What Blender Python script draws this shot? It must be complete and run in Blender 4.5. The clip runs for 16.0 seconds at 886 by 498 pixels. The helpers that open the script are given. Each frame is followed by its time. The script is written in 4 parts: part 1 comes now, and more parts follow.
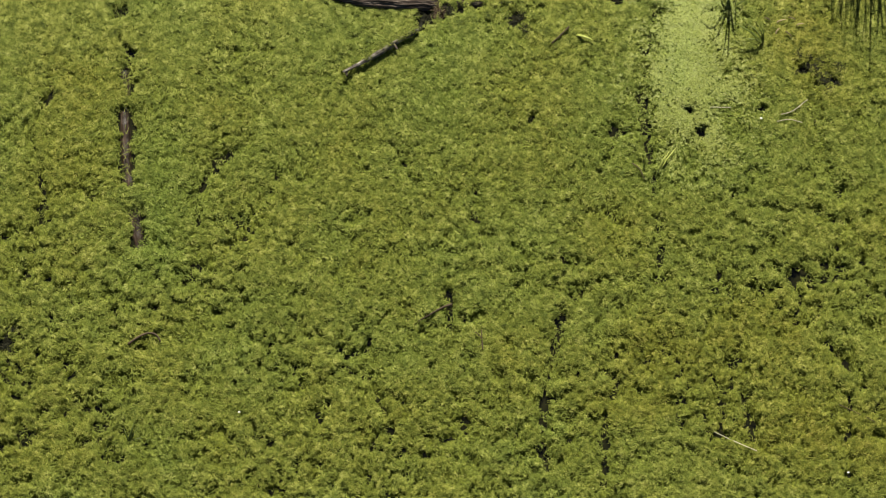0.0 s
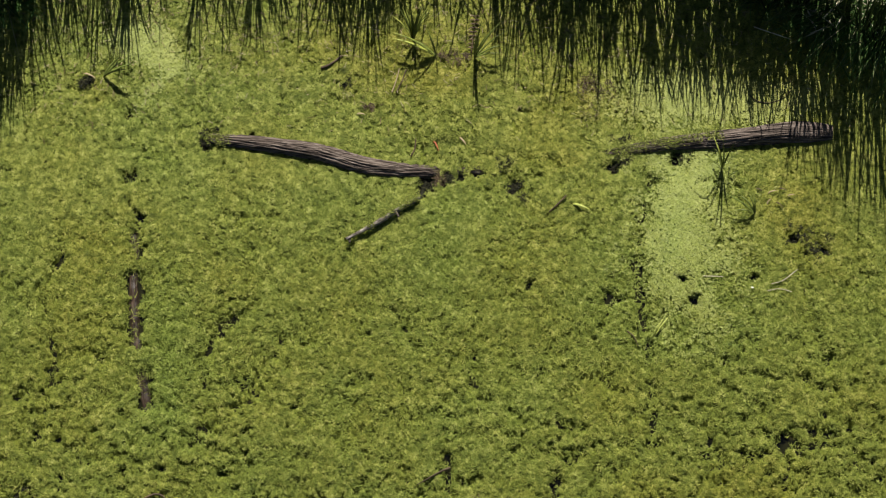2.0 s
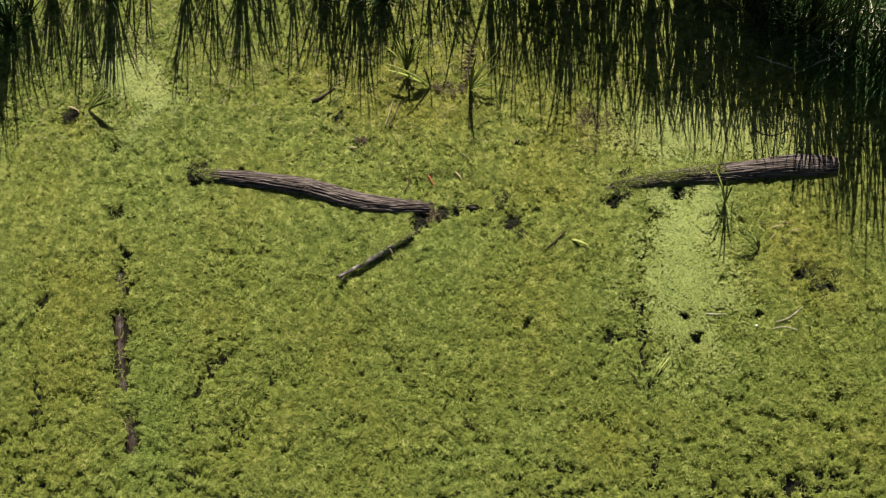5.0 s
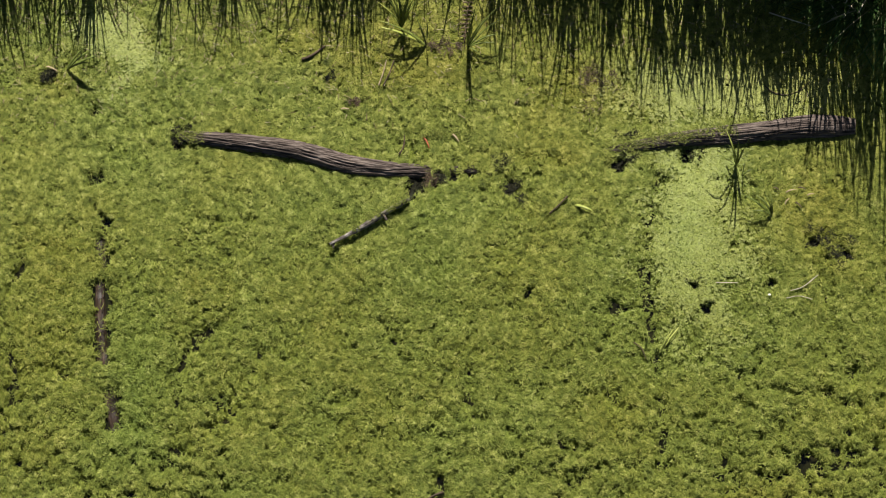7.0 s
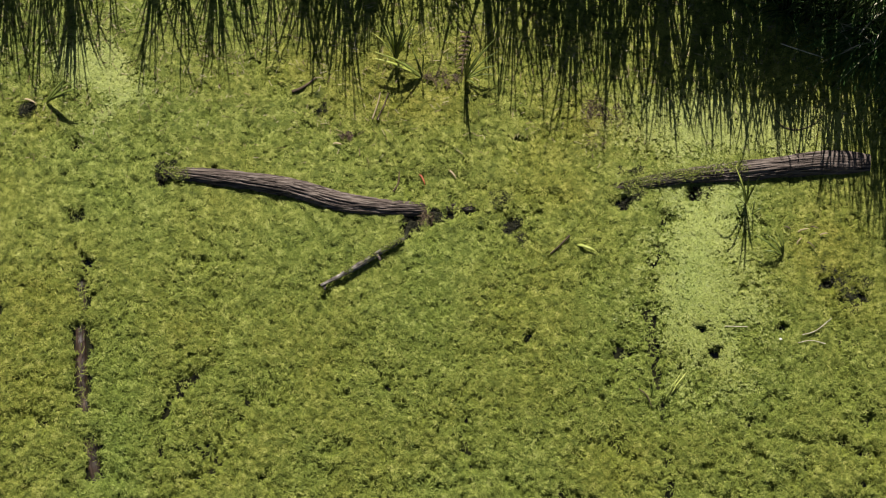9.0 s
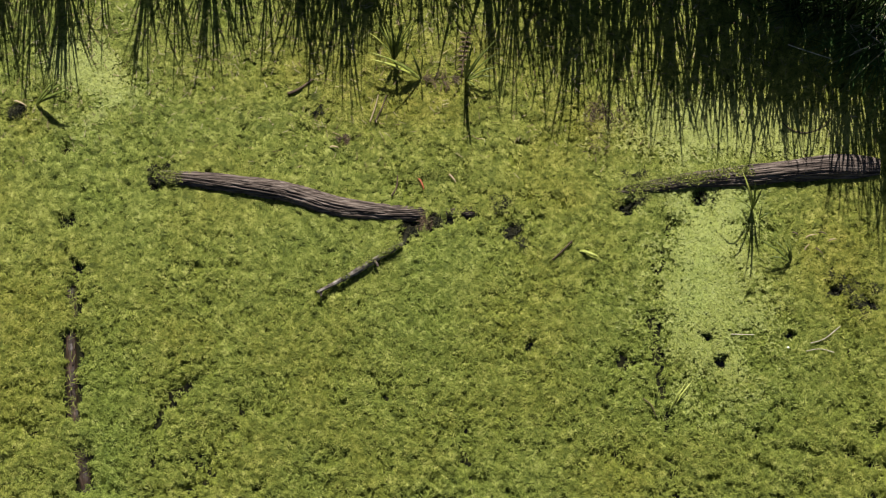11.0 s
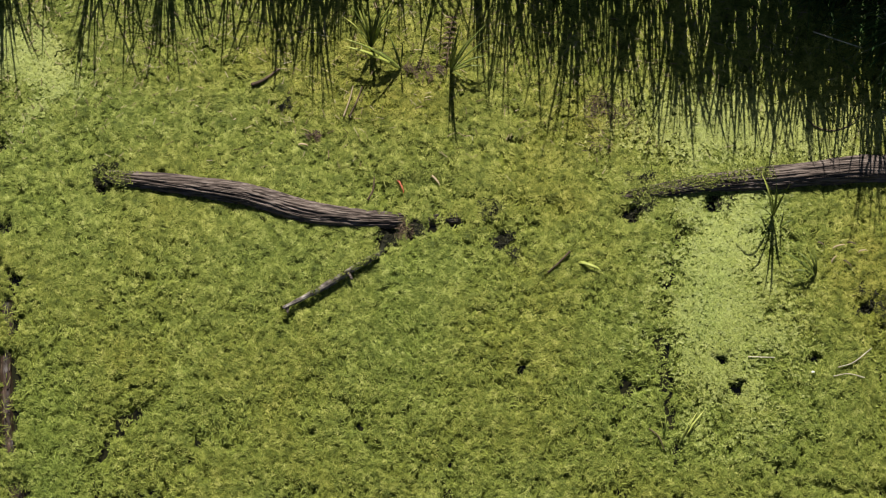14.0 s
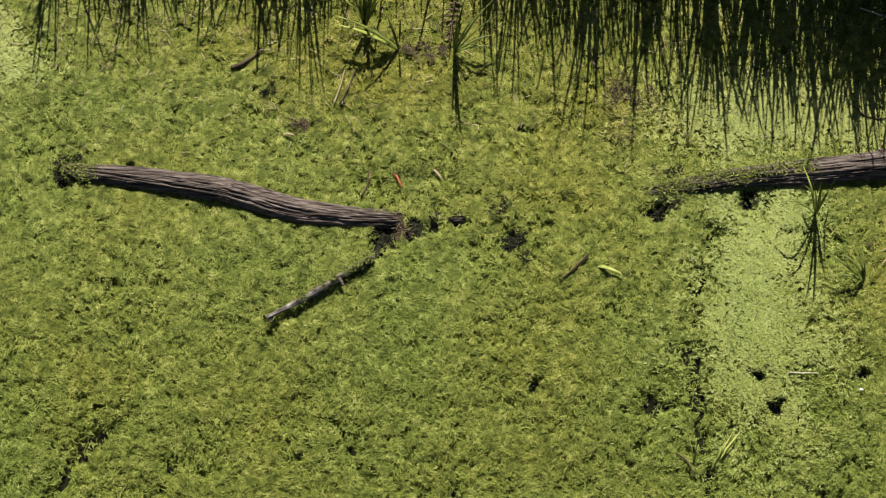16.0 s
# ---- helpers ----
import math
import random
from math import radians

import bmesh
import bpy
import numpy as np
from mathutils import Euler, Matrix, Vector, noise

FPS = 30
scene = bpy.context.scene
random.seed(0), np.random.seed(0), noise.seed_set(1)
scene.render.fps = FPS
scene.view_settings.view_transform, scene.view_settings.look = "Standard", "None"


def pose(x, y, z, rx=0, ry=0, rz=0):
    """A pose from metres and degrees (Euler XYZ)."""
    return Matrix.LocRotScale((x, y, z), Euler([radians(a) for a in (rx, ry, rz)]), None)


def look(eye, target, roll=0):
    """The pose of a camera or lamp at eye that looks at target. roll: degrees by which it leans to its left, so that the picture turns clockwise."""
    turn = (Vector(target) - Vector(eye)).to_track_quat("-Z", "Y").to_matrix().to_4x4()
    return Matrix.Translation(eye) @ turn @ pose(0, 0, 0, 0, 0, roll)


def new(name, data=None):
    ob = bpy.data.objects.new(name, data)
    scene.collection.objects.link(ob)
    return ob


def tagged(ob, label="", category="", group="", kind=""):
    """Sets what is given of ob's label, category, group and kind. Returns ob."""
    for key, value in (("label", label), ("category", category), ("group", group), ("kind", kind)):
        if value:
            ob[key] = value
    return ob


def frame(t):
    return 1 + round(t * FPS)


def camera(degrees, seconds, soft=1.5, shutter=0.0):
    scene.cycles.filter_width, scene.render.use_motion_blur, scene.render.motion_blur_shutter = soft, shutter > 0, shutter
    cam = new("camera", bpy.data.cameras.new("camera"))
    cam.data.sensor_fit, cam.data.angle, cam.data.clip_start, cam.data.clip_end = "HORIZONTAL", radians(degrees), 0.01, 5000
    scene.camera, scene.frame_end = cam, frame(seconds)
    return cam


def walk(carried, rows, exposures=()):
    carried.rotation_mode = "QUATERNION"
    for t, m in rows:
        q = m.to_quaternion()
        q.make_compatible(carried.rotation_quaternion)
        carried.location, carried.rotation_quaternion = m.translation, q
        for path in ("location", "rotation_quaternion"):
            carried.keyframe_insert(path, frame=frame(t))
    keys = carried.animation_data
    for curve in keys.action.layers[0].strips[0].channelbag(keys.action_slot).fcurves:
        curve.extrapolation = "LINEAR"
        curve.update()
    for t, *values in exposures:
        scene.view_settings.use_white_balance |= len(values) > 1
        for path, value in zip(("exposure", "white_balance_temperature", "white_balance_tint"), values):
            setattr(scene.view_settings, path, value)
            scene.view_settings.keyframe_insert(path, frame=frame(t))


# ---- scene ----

# ---------------------------------------------------------------- camera
cam = camera(16.0, 16.0, soft=1.15)
EXPOSURE = 0.87
# seconds, x, y, z in metres, then the turns from straight down in degrees
ROWS = [
    (0.0, 1.011, -9.454, 29.014, 14.837, 0.216, -0.287), (0.5, 1.017, -9.253, 29.261, 14.808, 0.161, -0.204),
    (1.0, 1.008, -8.884, 29.591, 14.835, 0.098, -0.106), (1.5, 1.010, -8.405, 30.002, 14.921, 0.099, 0.030),
    (2.0, 1.027, -8.219, 30.247, 15.031, 0.115, 0.145), (2.5, 1.014, -8.157, 30.379, 15.009, 0.108, 0.086),
    (3.0, 1.021, -8.158, 30.413, 15.021, 0.115, 0.056), (3.5, 1.035, -8.091, 30.362, 15.015, 0.122, 0.022),
    (3.7, 1.027, -8.014, 30.358, 15.021, 0.093, 0.026), (4.2, 1.038, -7.827, 30.022, 15.016, 0.110, -0.006),
    (4.8, 1.052, -7.653, 29.620, 15.010, 0.130, -0.044), (5.4, 1.065, -7.608, 29.217, 15.004, 0.151, -0.083),
    (5.8, 1.074, -7.649, 28.949, 14.999, 0.165, -0.108), (6.0, 1.050, -7.656, 28.765, 14.801, 0.122, -0.104),
    (6.5, 1.089, -7.536, 28.368, 14.784, 0.184, -0.120), (7.0, 1.111, -7.482, 27.982, 14.886, 0.211, -0.120),
    (7.5, 1.106, -7.351, 27.634, 14.872, 0.182, -0.116), (8.0, 1.093, -7.145, 27.325, 14.883, 0.156, -0.098),
    (8.5, 1.079, -6.931, 27.106, 14.912, 0.123, -0.080), (9.0, 1.103, -6.850, 26.841, 14.987, 0.119, -0.074),
    (11.5, 1.112, -6.418, 25.704, 14.958, 0.101, 0.005), (12.0, 1.126, -6.137, 24.740, 14.949, 0.056, 0.124),
    (12.5, 1.158, -6.040, 24.376, 14.953, 0.031, 0.126), (13.0, 1.177, -5.962, 24.112, 14.895, 0.004, 0.119),
    (13.5, 1.190, -5.901, 23.815, 14.953, -0.049, 0.126), (14.0, 1.193, -5.796, 23.333, 15.041, -0.051, 0.117),
    (14.5, 1.190, -5.625, 22.665, 15.068, -0.047, 0.132), (15.0, 1.136, -5.426, 21.963, 15.030, -0.162, 0.114),
    (15.5, 1.153, -5.247, 21.328, 15.052, -0.126, 0.125), (16.0, 1.184, -5.102, 20.802, 15.050, -0.025, 0.109),
]
walk(cam, [(t, pose(x, y, z, ax, ay, az)) for t, x, y, z, ax, ay, az in ROWS],
     exposures=[(0.0, EXPOSURE - 0.04, 6870, 9), (1.0, EXPOSURE - 0.04, 6820, 9), (2.5, EXPOSURE - 0.03, 6480, 14), (6.0, EXPOSURE, 6450, 15), (16.0, EXPOSURE, 6440, 15)])

# ---------------------------------------------------------------- light
ELEVATION, AZIMUTH = 44.0, 0.0  # the sun stands over +y, beyond the reeds
world = bpy.data.worlds.new("world")
scene.world = world
world.use_nodes = True
wn = world.node_tree.nodes
sky = wn.new("ShaderNodeTexSky")
sky.sky_type, sky.sun_disc = "NISHITA", False
sky.sun_elevation, sky.sun_rotation = radians(ELEVATION), radians(AZIMUTH)
world.node_tree.links.new(sky.outputs["Color"], wn["Background"].inputs["Color"])
wn["Background"].inputs["Strength"].default_value = 0.025
sun = new("sun", bpy.data.lights.new("sun", "SUN"))
sun.data.energy, sun.data.angle, sun.data.color = 5.0, radians(0.35), (1.0, 0.95, 0.86)
sun.matrix_world = look((0, 10 * math.cos(radians(ELEVATION)), 10 * math.sin(radians(ELEVATION))), (0, 0, 0))


# ---------------------------------------------------------------- materials
def material(name, colours, scale=6.0, rough=0.7, island=0.0, bump=0.0, bump_scale=60.0, detail=6.0, spec=0.3, stretch=(1, 1, 1),
             per_object=0.0, translucent=0.0, tints=(), jagged=0.5, ages=0.0):
    """A two-scale noise over a list of (position, colour), with grain, bump and variation by island or object."""
    m = bpy.data.materials.new(name)
    m.use_nodes = True
    n, k = m.node_tree.nodes, m.node_tree.links
    b = n["Principled BSDF"]
    b.inputs["Roughness"].default_value = rough
    b.inputs["Specular IOR Level"].default_value = spec
    co = n.new("ShaderNodeTexCoord")
    mp = n.new("ShaderNodeMapping")
    mp.inputs["Scale"].default_value = stretch
    k.new(co.outputs["Object"], mp.inputs["Vector"])
    n1 = n.new("ShaderNodeTexNoise")
    n1.inputs["Scale"].default_value, n1.inputs["Detail"].default_value = scale, detail
    n1.inputs["Roughness"].default_value = jagged
    k.new(mp.outputs["Vector"], n1.inputs["Vector"])
    value = n1.outputs["Fac"]
    if island or per_object:
        src = n.new("ShaderNodeNewGeometry").outputs["Random Per Island"] if island else n.new("ShaderNodeObjectInfo").outputs["Random"]
        mx = n.new("ShaderNodeMix")
        mx.inputs["Factor"].default_value = island or per_object
        k.new(value, mx.inputs["A"])
        k.new(src, mx.inputs["B"])
        value = mx.outputs["Result"]
    if ages:  # younger and older shoots side by side
        age = n.new("ShaderNodeAttribute")
        age.attribute_name = "age"
        mx = n.new("ShaderNodeMix")
        mx.inputs["Factor"].default_value = ages
        k.new(value, mx.inputs["A"])
        k.new(age.outputs["Fac"], mx.inputs["B"])
        value = mx.outputs["Result"]
    ramp = n.new("ShaderNodeValToRGB")
    el = ramp.color_ramp.elements
    while len(el) < len(colours):
        el.new(0.5)
    for e, (p, c) in zip(el, colours):
        e.position, e.color = p, (*c, 1)
    k.new(value, ramp.inputs["Fac"])
    n2 = n.new("ShaderNodeTexNoise")
    n2.inputs["Scale"].default_value, n2.inputs["Detail"].default_value = bump_scale, 4.0
    k.new(mp.outputs["Vector"], n2.inputs["Vector"])
    grain = n.new("ShaderNodeMix")
    grain.data_type, grain.blend_type = "RGBA", "OVERLAY"
    grain.inputs["Factor"].default_value = 0.35
    k.new(ramp.outputs["Color"], grain.inputs["A"])
    k.new(n2.outputs["Fac"], grain.inputs["B"])
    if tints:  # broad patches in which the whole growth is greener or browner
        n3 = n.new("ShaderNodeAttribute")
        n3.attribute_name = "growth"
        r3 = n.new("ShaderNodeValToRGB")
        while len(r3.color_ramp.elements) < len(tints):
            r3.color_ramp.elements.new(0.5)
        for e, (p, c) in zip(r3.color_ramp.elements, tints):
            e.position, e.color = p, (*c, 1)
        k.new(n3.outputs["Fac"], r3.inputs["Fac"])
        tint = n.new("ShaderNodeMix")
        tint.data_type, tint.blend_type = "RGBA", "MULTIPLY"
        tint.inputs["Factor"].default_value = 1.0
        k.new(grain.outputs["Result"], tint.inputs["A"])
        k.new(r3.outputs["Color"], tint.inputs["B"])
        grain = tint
    k.new(grain.outputs["Result"], b.inputs["Base Color"])
    if bump:
        bp = n.new("ShaderNodeBump")
        bp.inputs["Strength"].default_value, bp.inputs["Distance"].default_value = bump, 0.01
        k.new(n2.outputs["Fac"], bp.inputs["Height"])
        k.new(bp.outputs["Normal"], b.inputs["Normal"])
    if translucent:
        tr = n.new("ShaderNodeBsdfTranslucent")
        k.new(grain.outputs["Result"], tr.inputs["Color"])
        ms = n.new("ShaderNodeMixShader")
        ms.inputs["Fac"].default_value = translucent
        k.new(b.outputs["BSDF"], ms.inputs[1])
        k.new(tr.outputs["BSDF"], ms.inputs[2])
        k.new(ms.outputs["Shader"], n["Material Output"].inputs["Surface"])
    return m


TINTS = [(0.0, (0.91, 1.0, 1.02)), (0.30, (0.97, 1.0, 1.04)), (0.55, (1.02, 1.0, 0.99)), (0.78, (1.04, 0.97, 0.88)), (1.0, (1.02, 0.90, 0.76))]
WEED = material("weed_strand", [(0.30, (0.060, 0.085, 0.016)), (0.43, (0.165, 0.203, 0.033)), (0.54, (0.285, 0.322, 0.062)), (0.68, (0.455, 0.48, 0.135))],
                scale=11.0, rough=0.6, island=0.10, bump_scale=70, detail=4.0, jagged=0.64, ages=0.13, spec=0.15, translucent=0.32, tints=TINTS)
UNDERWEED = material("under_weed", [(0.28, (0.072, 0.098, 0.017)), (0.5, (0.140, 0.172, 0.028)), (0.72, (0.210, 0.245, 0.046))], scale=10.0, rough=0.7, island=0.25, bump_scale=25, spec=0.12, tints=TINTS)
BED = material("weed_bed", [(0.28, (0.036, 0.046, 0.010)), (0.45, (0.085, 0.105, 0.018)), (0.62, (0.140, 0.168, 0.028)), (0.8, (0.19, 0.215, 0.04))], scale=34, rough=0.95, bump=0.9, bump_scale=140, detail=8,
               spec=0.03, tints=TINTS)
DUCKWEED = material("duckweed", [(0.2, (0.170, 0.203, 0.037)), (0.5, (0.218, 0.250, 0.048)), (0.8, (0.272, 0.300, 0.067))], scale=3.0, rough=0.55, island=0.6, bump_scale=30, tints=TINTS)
POND = material("pond_cover", [(0.3, (0.03, 0.04, 0.008)), (0.5, (0.10, 0.125, 0.019)), (0.7, (0.19, 0.215, 0.036))], scale=16.0, rough=0.8, bump=0.5, bump_scale=40, detail=10)
WATER = material("murky_water", [(0.3, (0.007, 0.008, 0.003)), (0.7, (0.018, 0.018, 0.007))], scale=9, rough=0.12, spec=0.3, bump_scale=10)
BARK = material("weathered_bark", [(0.34, (0.016, 0.012, 0.009)), (0.45, (0.066, 0.050, 0.040)), (0.58, (0.122, 0.098, 0.080)), (0.74, (0.235, 0.20, 0.17))],
                scale=46, rough=0.85, bump=0.8, bump_scale=150, stretch=(0.06, 1.2, 1.2))
DRIFTWOOD = material("grey_driftwood", [(0.34, (0.022, 0.018, 0.015)), (0.45, (0.11, 0.095, 0.08)), (0.58, (0.21, 0.19, 0.16)), (0.74, (0.40, 0.37, 0.32))],
                     scale=30, rough=0.85, bump=0.8, bump_scale=90, stretch=(0.5, 0.5, 1.2))
WETWOOD = material("wet_wood", [(0.3, (0.008, 0.006, 0.004)), (0.52, (0.032, 0.021, 0.013)), (0.72, (0.090, 0.058, 0.036))], scale=14, rough=0.45, bump=0.5, bump_scale=50,
                   stretch=(1.6, 0.35, 1.6))
MOSS = material("moss", [(0.3, (0.05, 0.065, 0.01)), (0.55, (0.14, 0.17, 0.025)), (0.8, (0.25, 0.27, 0.06))], scale=12, rough=0.9, island=0.5, bump_scale=60)
# near black for dead weed, and for shade painted at the branch's foot
MUCK_SHADE = material("muck_and_shade", [(0.3, (0.008, 0.009, 0.006)), (0.6, (0.025, 0.026, 0.016)), (0.85, (0.06, 0.058, 0.03))], scale=15, rough=0.95, island=0.5, bump_scale=60, spec=0.05)
RUSH = material("rush_green", [(0.2, (0.018, 0.034, 0.012)), (0.5, (0.034, 0.062, 0.020)), (0.8, (0.075, 0.095, 0.035))], scale=3, rough=0.75, spec=0.12, per_object=0.6, bump_scale=20, translucent=0.12)
SEDGE = material("sedge_green", [(0.2, (0.035, 0.085, 0.022)), (0.5, (0.075, 0.165, 0.04)), (0.78, (0.14, 0.21, 0.06)), (0.94, (0.36, 0.33, 0.21))], scale=3, rough=0.8, spec=0.1, island=0.8,
                 bump_scale=20, translucent=0.5)
BRIGHT = material("young_leaf", [(0.3, (0.30, 0.36, 0.06)), (0.7, (0.55, 0.60, 0.16))], scale=4, rough=0.45, bump_scale=30, translucent=0.35)
LEAF = material("leaf_green", [(0.3, (0.065, 0.095, 0.018)), (0.7, (0.17, 0.21, 0.045))], scale=4, rough=0.42, bump_scale=30, translucent=0.15)
STRAW = material("dead_straw", [(0.3, (0.28, 0.25, 0.16)), (0.7, (0.60, 0.56, 0.43))], scale=6, rough=0.7, bump_scale=30)
BROWN = material("dead_brown", [(0.3, (0.030, 0.021, 0.011)), (0.7, (0.105, 0.072, 0.038))], scale=8, rough=0.75, bump=0.3, bump_scale=40)
LITTER = material("reed_scraps", [(0.2, (0.10, 0.06, 0.03)), (0.5, (0.26, 0.20, 0.11)), (0.8, (0.34, 0.30, 0.18))], scale=4, rough=0.75, island=0.8, bump_scale=30)
WHITE = material("white_petal", [(0.3, (0.6, 0.6, 0.56)), (0.7, (0.8, 0.8, 0.76))], scale=9, rough=0.5, bump_scale=40)
RED = material("red_leaf", [(0.3, (0.25, 0.055, 0.02)), (0.7, (0.42, 0.14, 0.05))], scale=8, rough=0.6, bump_scale=40)
# soil colour taken near black to carry the shade under the tussocks
SOIL = material("shaded_bank_soil", [(0.3, (0.010, 0.009, 0.006)), (0.55, (0.025, 0.024, 0.011)), (0.8, (0.05, 0.05, 0.02))], scale=2.5, rough=0.95, bump=0.8, bump_scale=30)


# ---------------------------------------------------------------- mesh helpers
def lattice(nx, ny, seed):
    """A smooth random value over the plane, about 0 to 1, from a hashed lattice."""
    ix, iy = np.floor(nx).astype(np.int64), np.floor(ny).astype(np.int64)
    fx, fy = nx - ix, ny - iy
    fx, fy = fx * fx * (3 - 2 * fx), fy * fy * (3 - 2 * fy)

    def h(a, b):
        v = (a * 374761393 + b * 668265263 + seed * 974711) & 0x7FFFFFFF
        v = ((v ^ (v >> 13)) * 1274126177) & 0x7FFFFFFF
        return ((v ^ (v >> 16)) & 0xFFFF) / 65535.0
    return (h(ix, iy) * (1 - fx) + h(ix + 1, iy) * fx) * (1 - fy) + (h(ix, iy + 1) * (1 - fx) + h(ix + 1, iy + 1) * fx) * fy


def fractal(x, y, size, seed, octaves=3):
    out, amp, total = 0.0, 1.0, 0.0
    for o in range(octaves):
        out = out + amp * lattice(x / size * 2 ** o + 31.7 * o, y / size * 2 ** o + 17.3 * o, seed + o)
        total += amp
        amp *= 0.5
    return out / total


def mesh_of(name, verts, faces, mat, smooth=True):
    me = bpy.data.meshes.new(name)
    me.from_pydata([tuple(v) for v in verts], [], faces)
    me.materials.append(mat)
    me.polygons.foreach_set("use_smooth", [smooth] * len(faces))
    me.update()
    return me


def set_value(me, name, domain, values):
    me.attributes.new(name, "FLOAT", domain).data.foreach_set("value", values.astype(np.float32).ravel())


def quads_mesh(name, corners, mat, growing=0):
    """One mesh of many separate quads; corners has the shape (n, 4, 3). growing: quads to a shoot, each shoot with its age and the plan's colour of growth."""
    n = len(corners)
    me = bpy.data.meshes.new(name)
    me.vertices.add(4 * n)
    me.vertices.foreach_set("co", corners.astype(np.float32).ravel())
    me.loops.add(4 * n)
    me.loops.foreach_set("vertex_index", np.arange(4 * n, dtype=np.int32))
    me.polygons.add(n)
    me.polygons.foreach_set("loop_start", np.arange(0, 4 * n, 4, dtype=np.int32))
    me.materials.append(mat)
    me.update(calc_edges=True)
    if growing:
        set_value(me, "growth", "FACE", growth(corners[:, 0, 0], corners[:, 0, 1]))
        set_value(me, "age", "FACE", np.repeat(np.random.default_rng(n).uniform(0, 1, -(-n // growing)), growing)[:n])
    return me


def thing(name, at, label, category, group="", kind=""):
    ob = new(name)
    ob.empty_display_size = 0.05
    ob.matrix_basis = at if isinstance(at, Matrix) else Matrix.Translation(at)
    return tagged(ob, label, category, group, kind)


def part(name, me, parent, label="", m=None):
    ob = new(name, me)
    ob.parent = parent
    if m is not None:
        ob.matrix_basis = m
    return tagged(ob, label)


def along(points, n):
    """n points evenly along a smooth curve (Catmull-Rom) through points of any dimension."""
    p = np.array(points, float)
    p = np.vstack([2 * p[0] - p[1], p, 2 * p[-1] - p[-2]])
    out = []
    for s in np.linspace(0, len(points) - 1 - 1e-6, n):
        i, u = int(s), s - int(s)
        a, b, c, d = p[i:i + 4]
        out.append(0.5 * (2 * b + (c - a) * u + (2 * a - 5 * b + 4 * c - d) * u * u + (3 * b - a - 3 * c + d) * u ** 3))
    return np.array(out)


def tube(name, points, mat, rings=60, sides=16, rough=0.0, ridges=0.0, ridge_size=0.02, seed=1, flat=1.0):
    """A round body along points (x, y, z, radius), with lengthwise ridges and lumps, closed at its ends."""
    c = along(points, rings)
    cen, rad = c[:, :3], np.maximum(c[:, 3], 0.0008)
    tan = np.gradient(cen, axis=0)
    tan /= np.linalg.norm(tan, axis=1)[:, None]
    up = np.where(np.abs(tan[:, 2:3]) > 0.9, [[0.0, 1.0, 0.0]], [[0.0, 0.0, 1.0]])
    sx = np.cross(tan, up)
    sx /= np.linalg.norm(sx, axis=1)[:, None]
    sy = np.cross(sx, tan)
    s = np.concatenate([[0], np.cumsum(np.linalg.norm(np.diff(cen, axis=0), axis=1))])
    th = np.linspace(0, 2 * np.pi, sides, endpoint=False)
    S, TH = np.meshgrid(s, th, indexing="ij")
    arc = np.abs(((TH / np.pi + 0.5) % 2) - 1) * np.pi * rad.mean() + 5
    r = rad[:, None] * np.ones_like(TH)
    if rough:
        r = r * (1 + rough * (fractal(S + 3, arc * 1.3, 0.18, seed) - 0.5) * 2)
    if ridges:
        warp = 0.004 * (fractal(S, arc, 0.25, seed + 9) - 0.5)
        ridge = np.abs(fractal(S * 0.035 + 9, arc + warp, ridge_size, seed + 5, 2) - 0.5) * 2
        r = r - ridges * (1 - np.clip(ridge * 2.6, 0, 1)) - 0.35 * ridges * fractal(S * 0.4, arc, 0.010, seed + 7, 2)
    v = cen[:, None] + sx[:, None] * (r * np.cos(TH))[..., None] + sy[:, None] * (r * flat * np.sin(TH))[..., None]
    v = v.reshape(-1, 3)
    f = [(i * sides + j, i * sides + (j + 1) % sides, (i + 1) * sides + (j + 1) % sides, (i + 1) * sides + j) for i in range(rings - 1) for j in range(sides)]
    f += [tuple(range(sides - 1, -1, -1)), tuple((rings - 1) * sides + j for j in range(sides))]
    return mesh_of(name, v, f, mat)


def blade(name, points, width, mat, n=12, fold=0.35, twist=0.0):
    """A leaf blade with a folded keel and real thickness, along points (x, y, z)."""
    c = along(points, n)
    tan = np.gradient(c, axis=0)
    tan /= np.linalg.norm(tan, axis=1)[:, None]
    side = np.cross(tan, [[0.13, 0.21, 1.0]])
    side /= np.maximum(np.linalg.norm(side, axis=1), 1e-6)[:, None]
    nor = np.cross(side, tan)
    u = np.linspace(0, 1, n)
    ca, sa = np.cos(twist * u)[:, None], np.sin(twist * u)[:, None]
    side, nor = side * ca + nor * sa, nor * ca - side * sa
    w = (width * np.minimum(1, 0.55 + 2.2 * u) * np.clip((1 - u) * 1.9, 0.02, 1) ** 0.8)[:, None] / 2
    th = 0.0016
    rows = [c - side * w + nor * w * fold, c, c + side * w + nor * w * fold, c - nor * th]
    v = np.stack(rows, 1).reshape(-1, 3)
    f = []
    for i in range(n - 1):
        a, b = 4 * i, 4 * i + 4
        f += [(a, a + 1, b + 1, b), (a + 1, a + 2, b + 2, b + 1), (a + 2, a + 3, b + 3, b + 2), (a + 3, a, b, b + 3)]
    return mesh_of(name, v, f, mat)


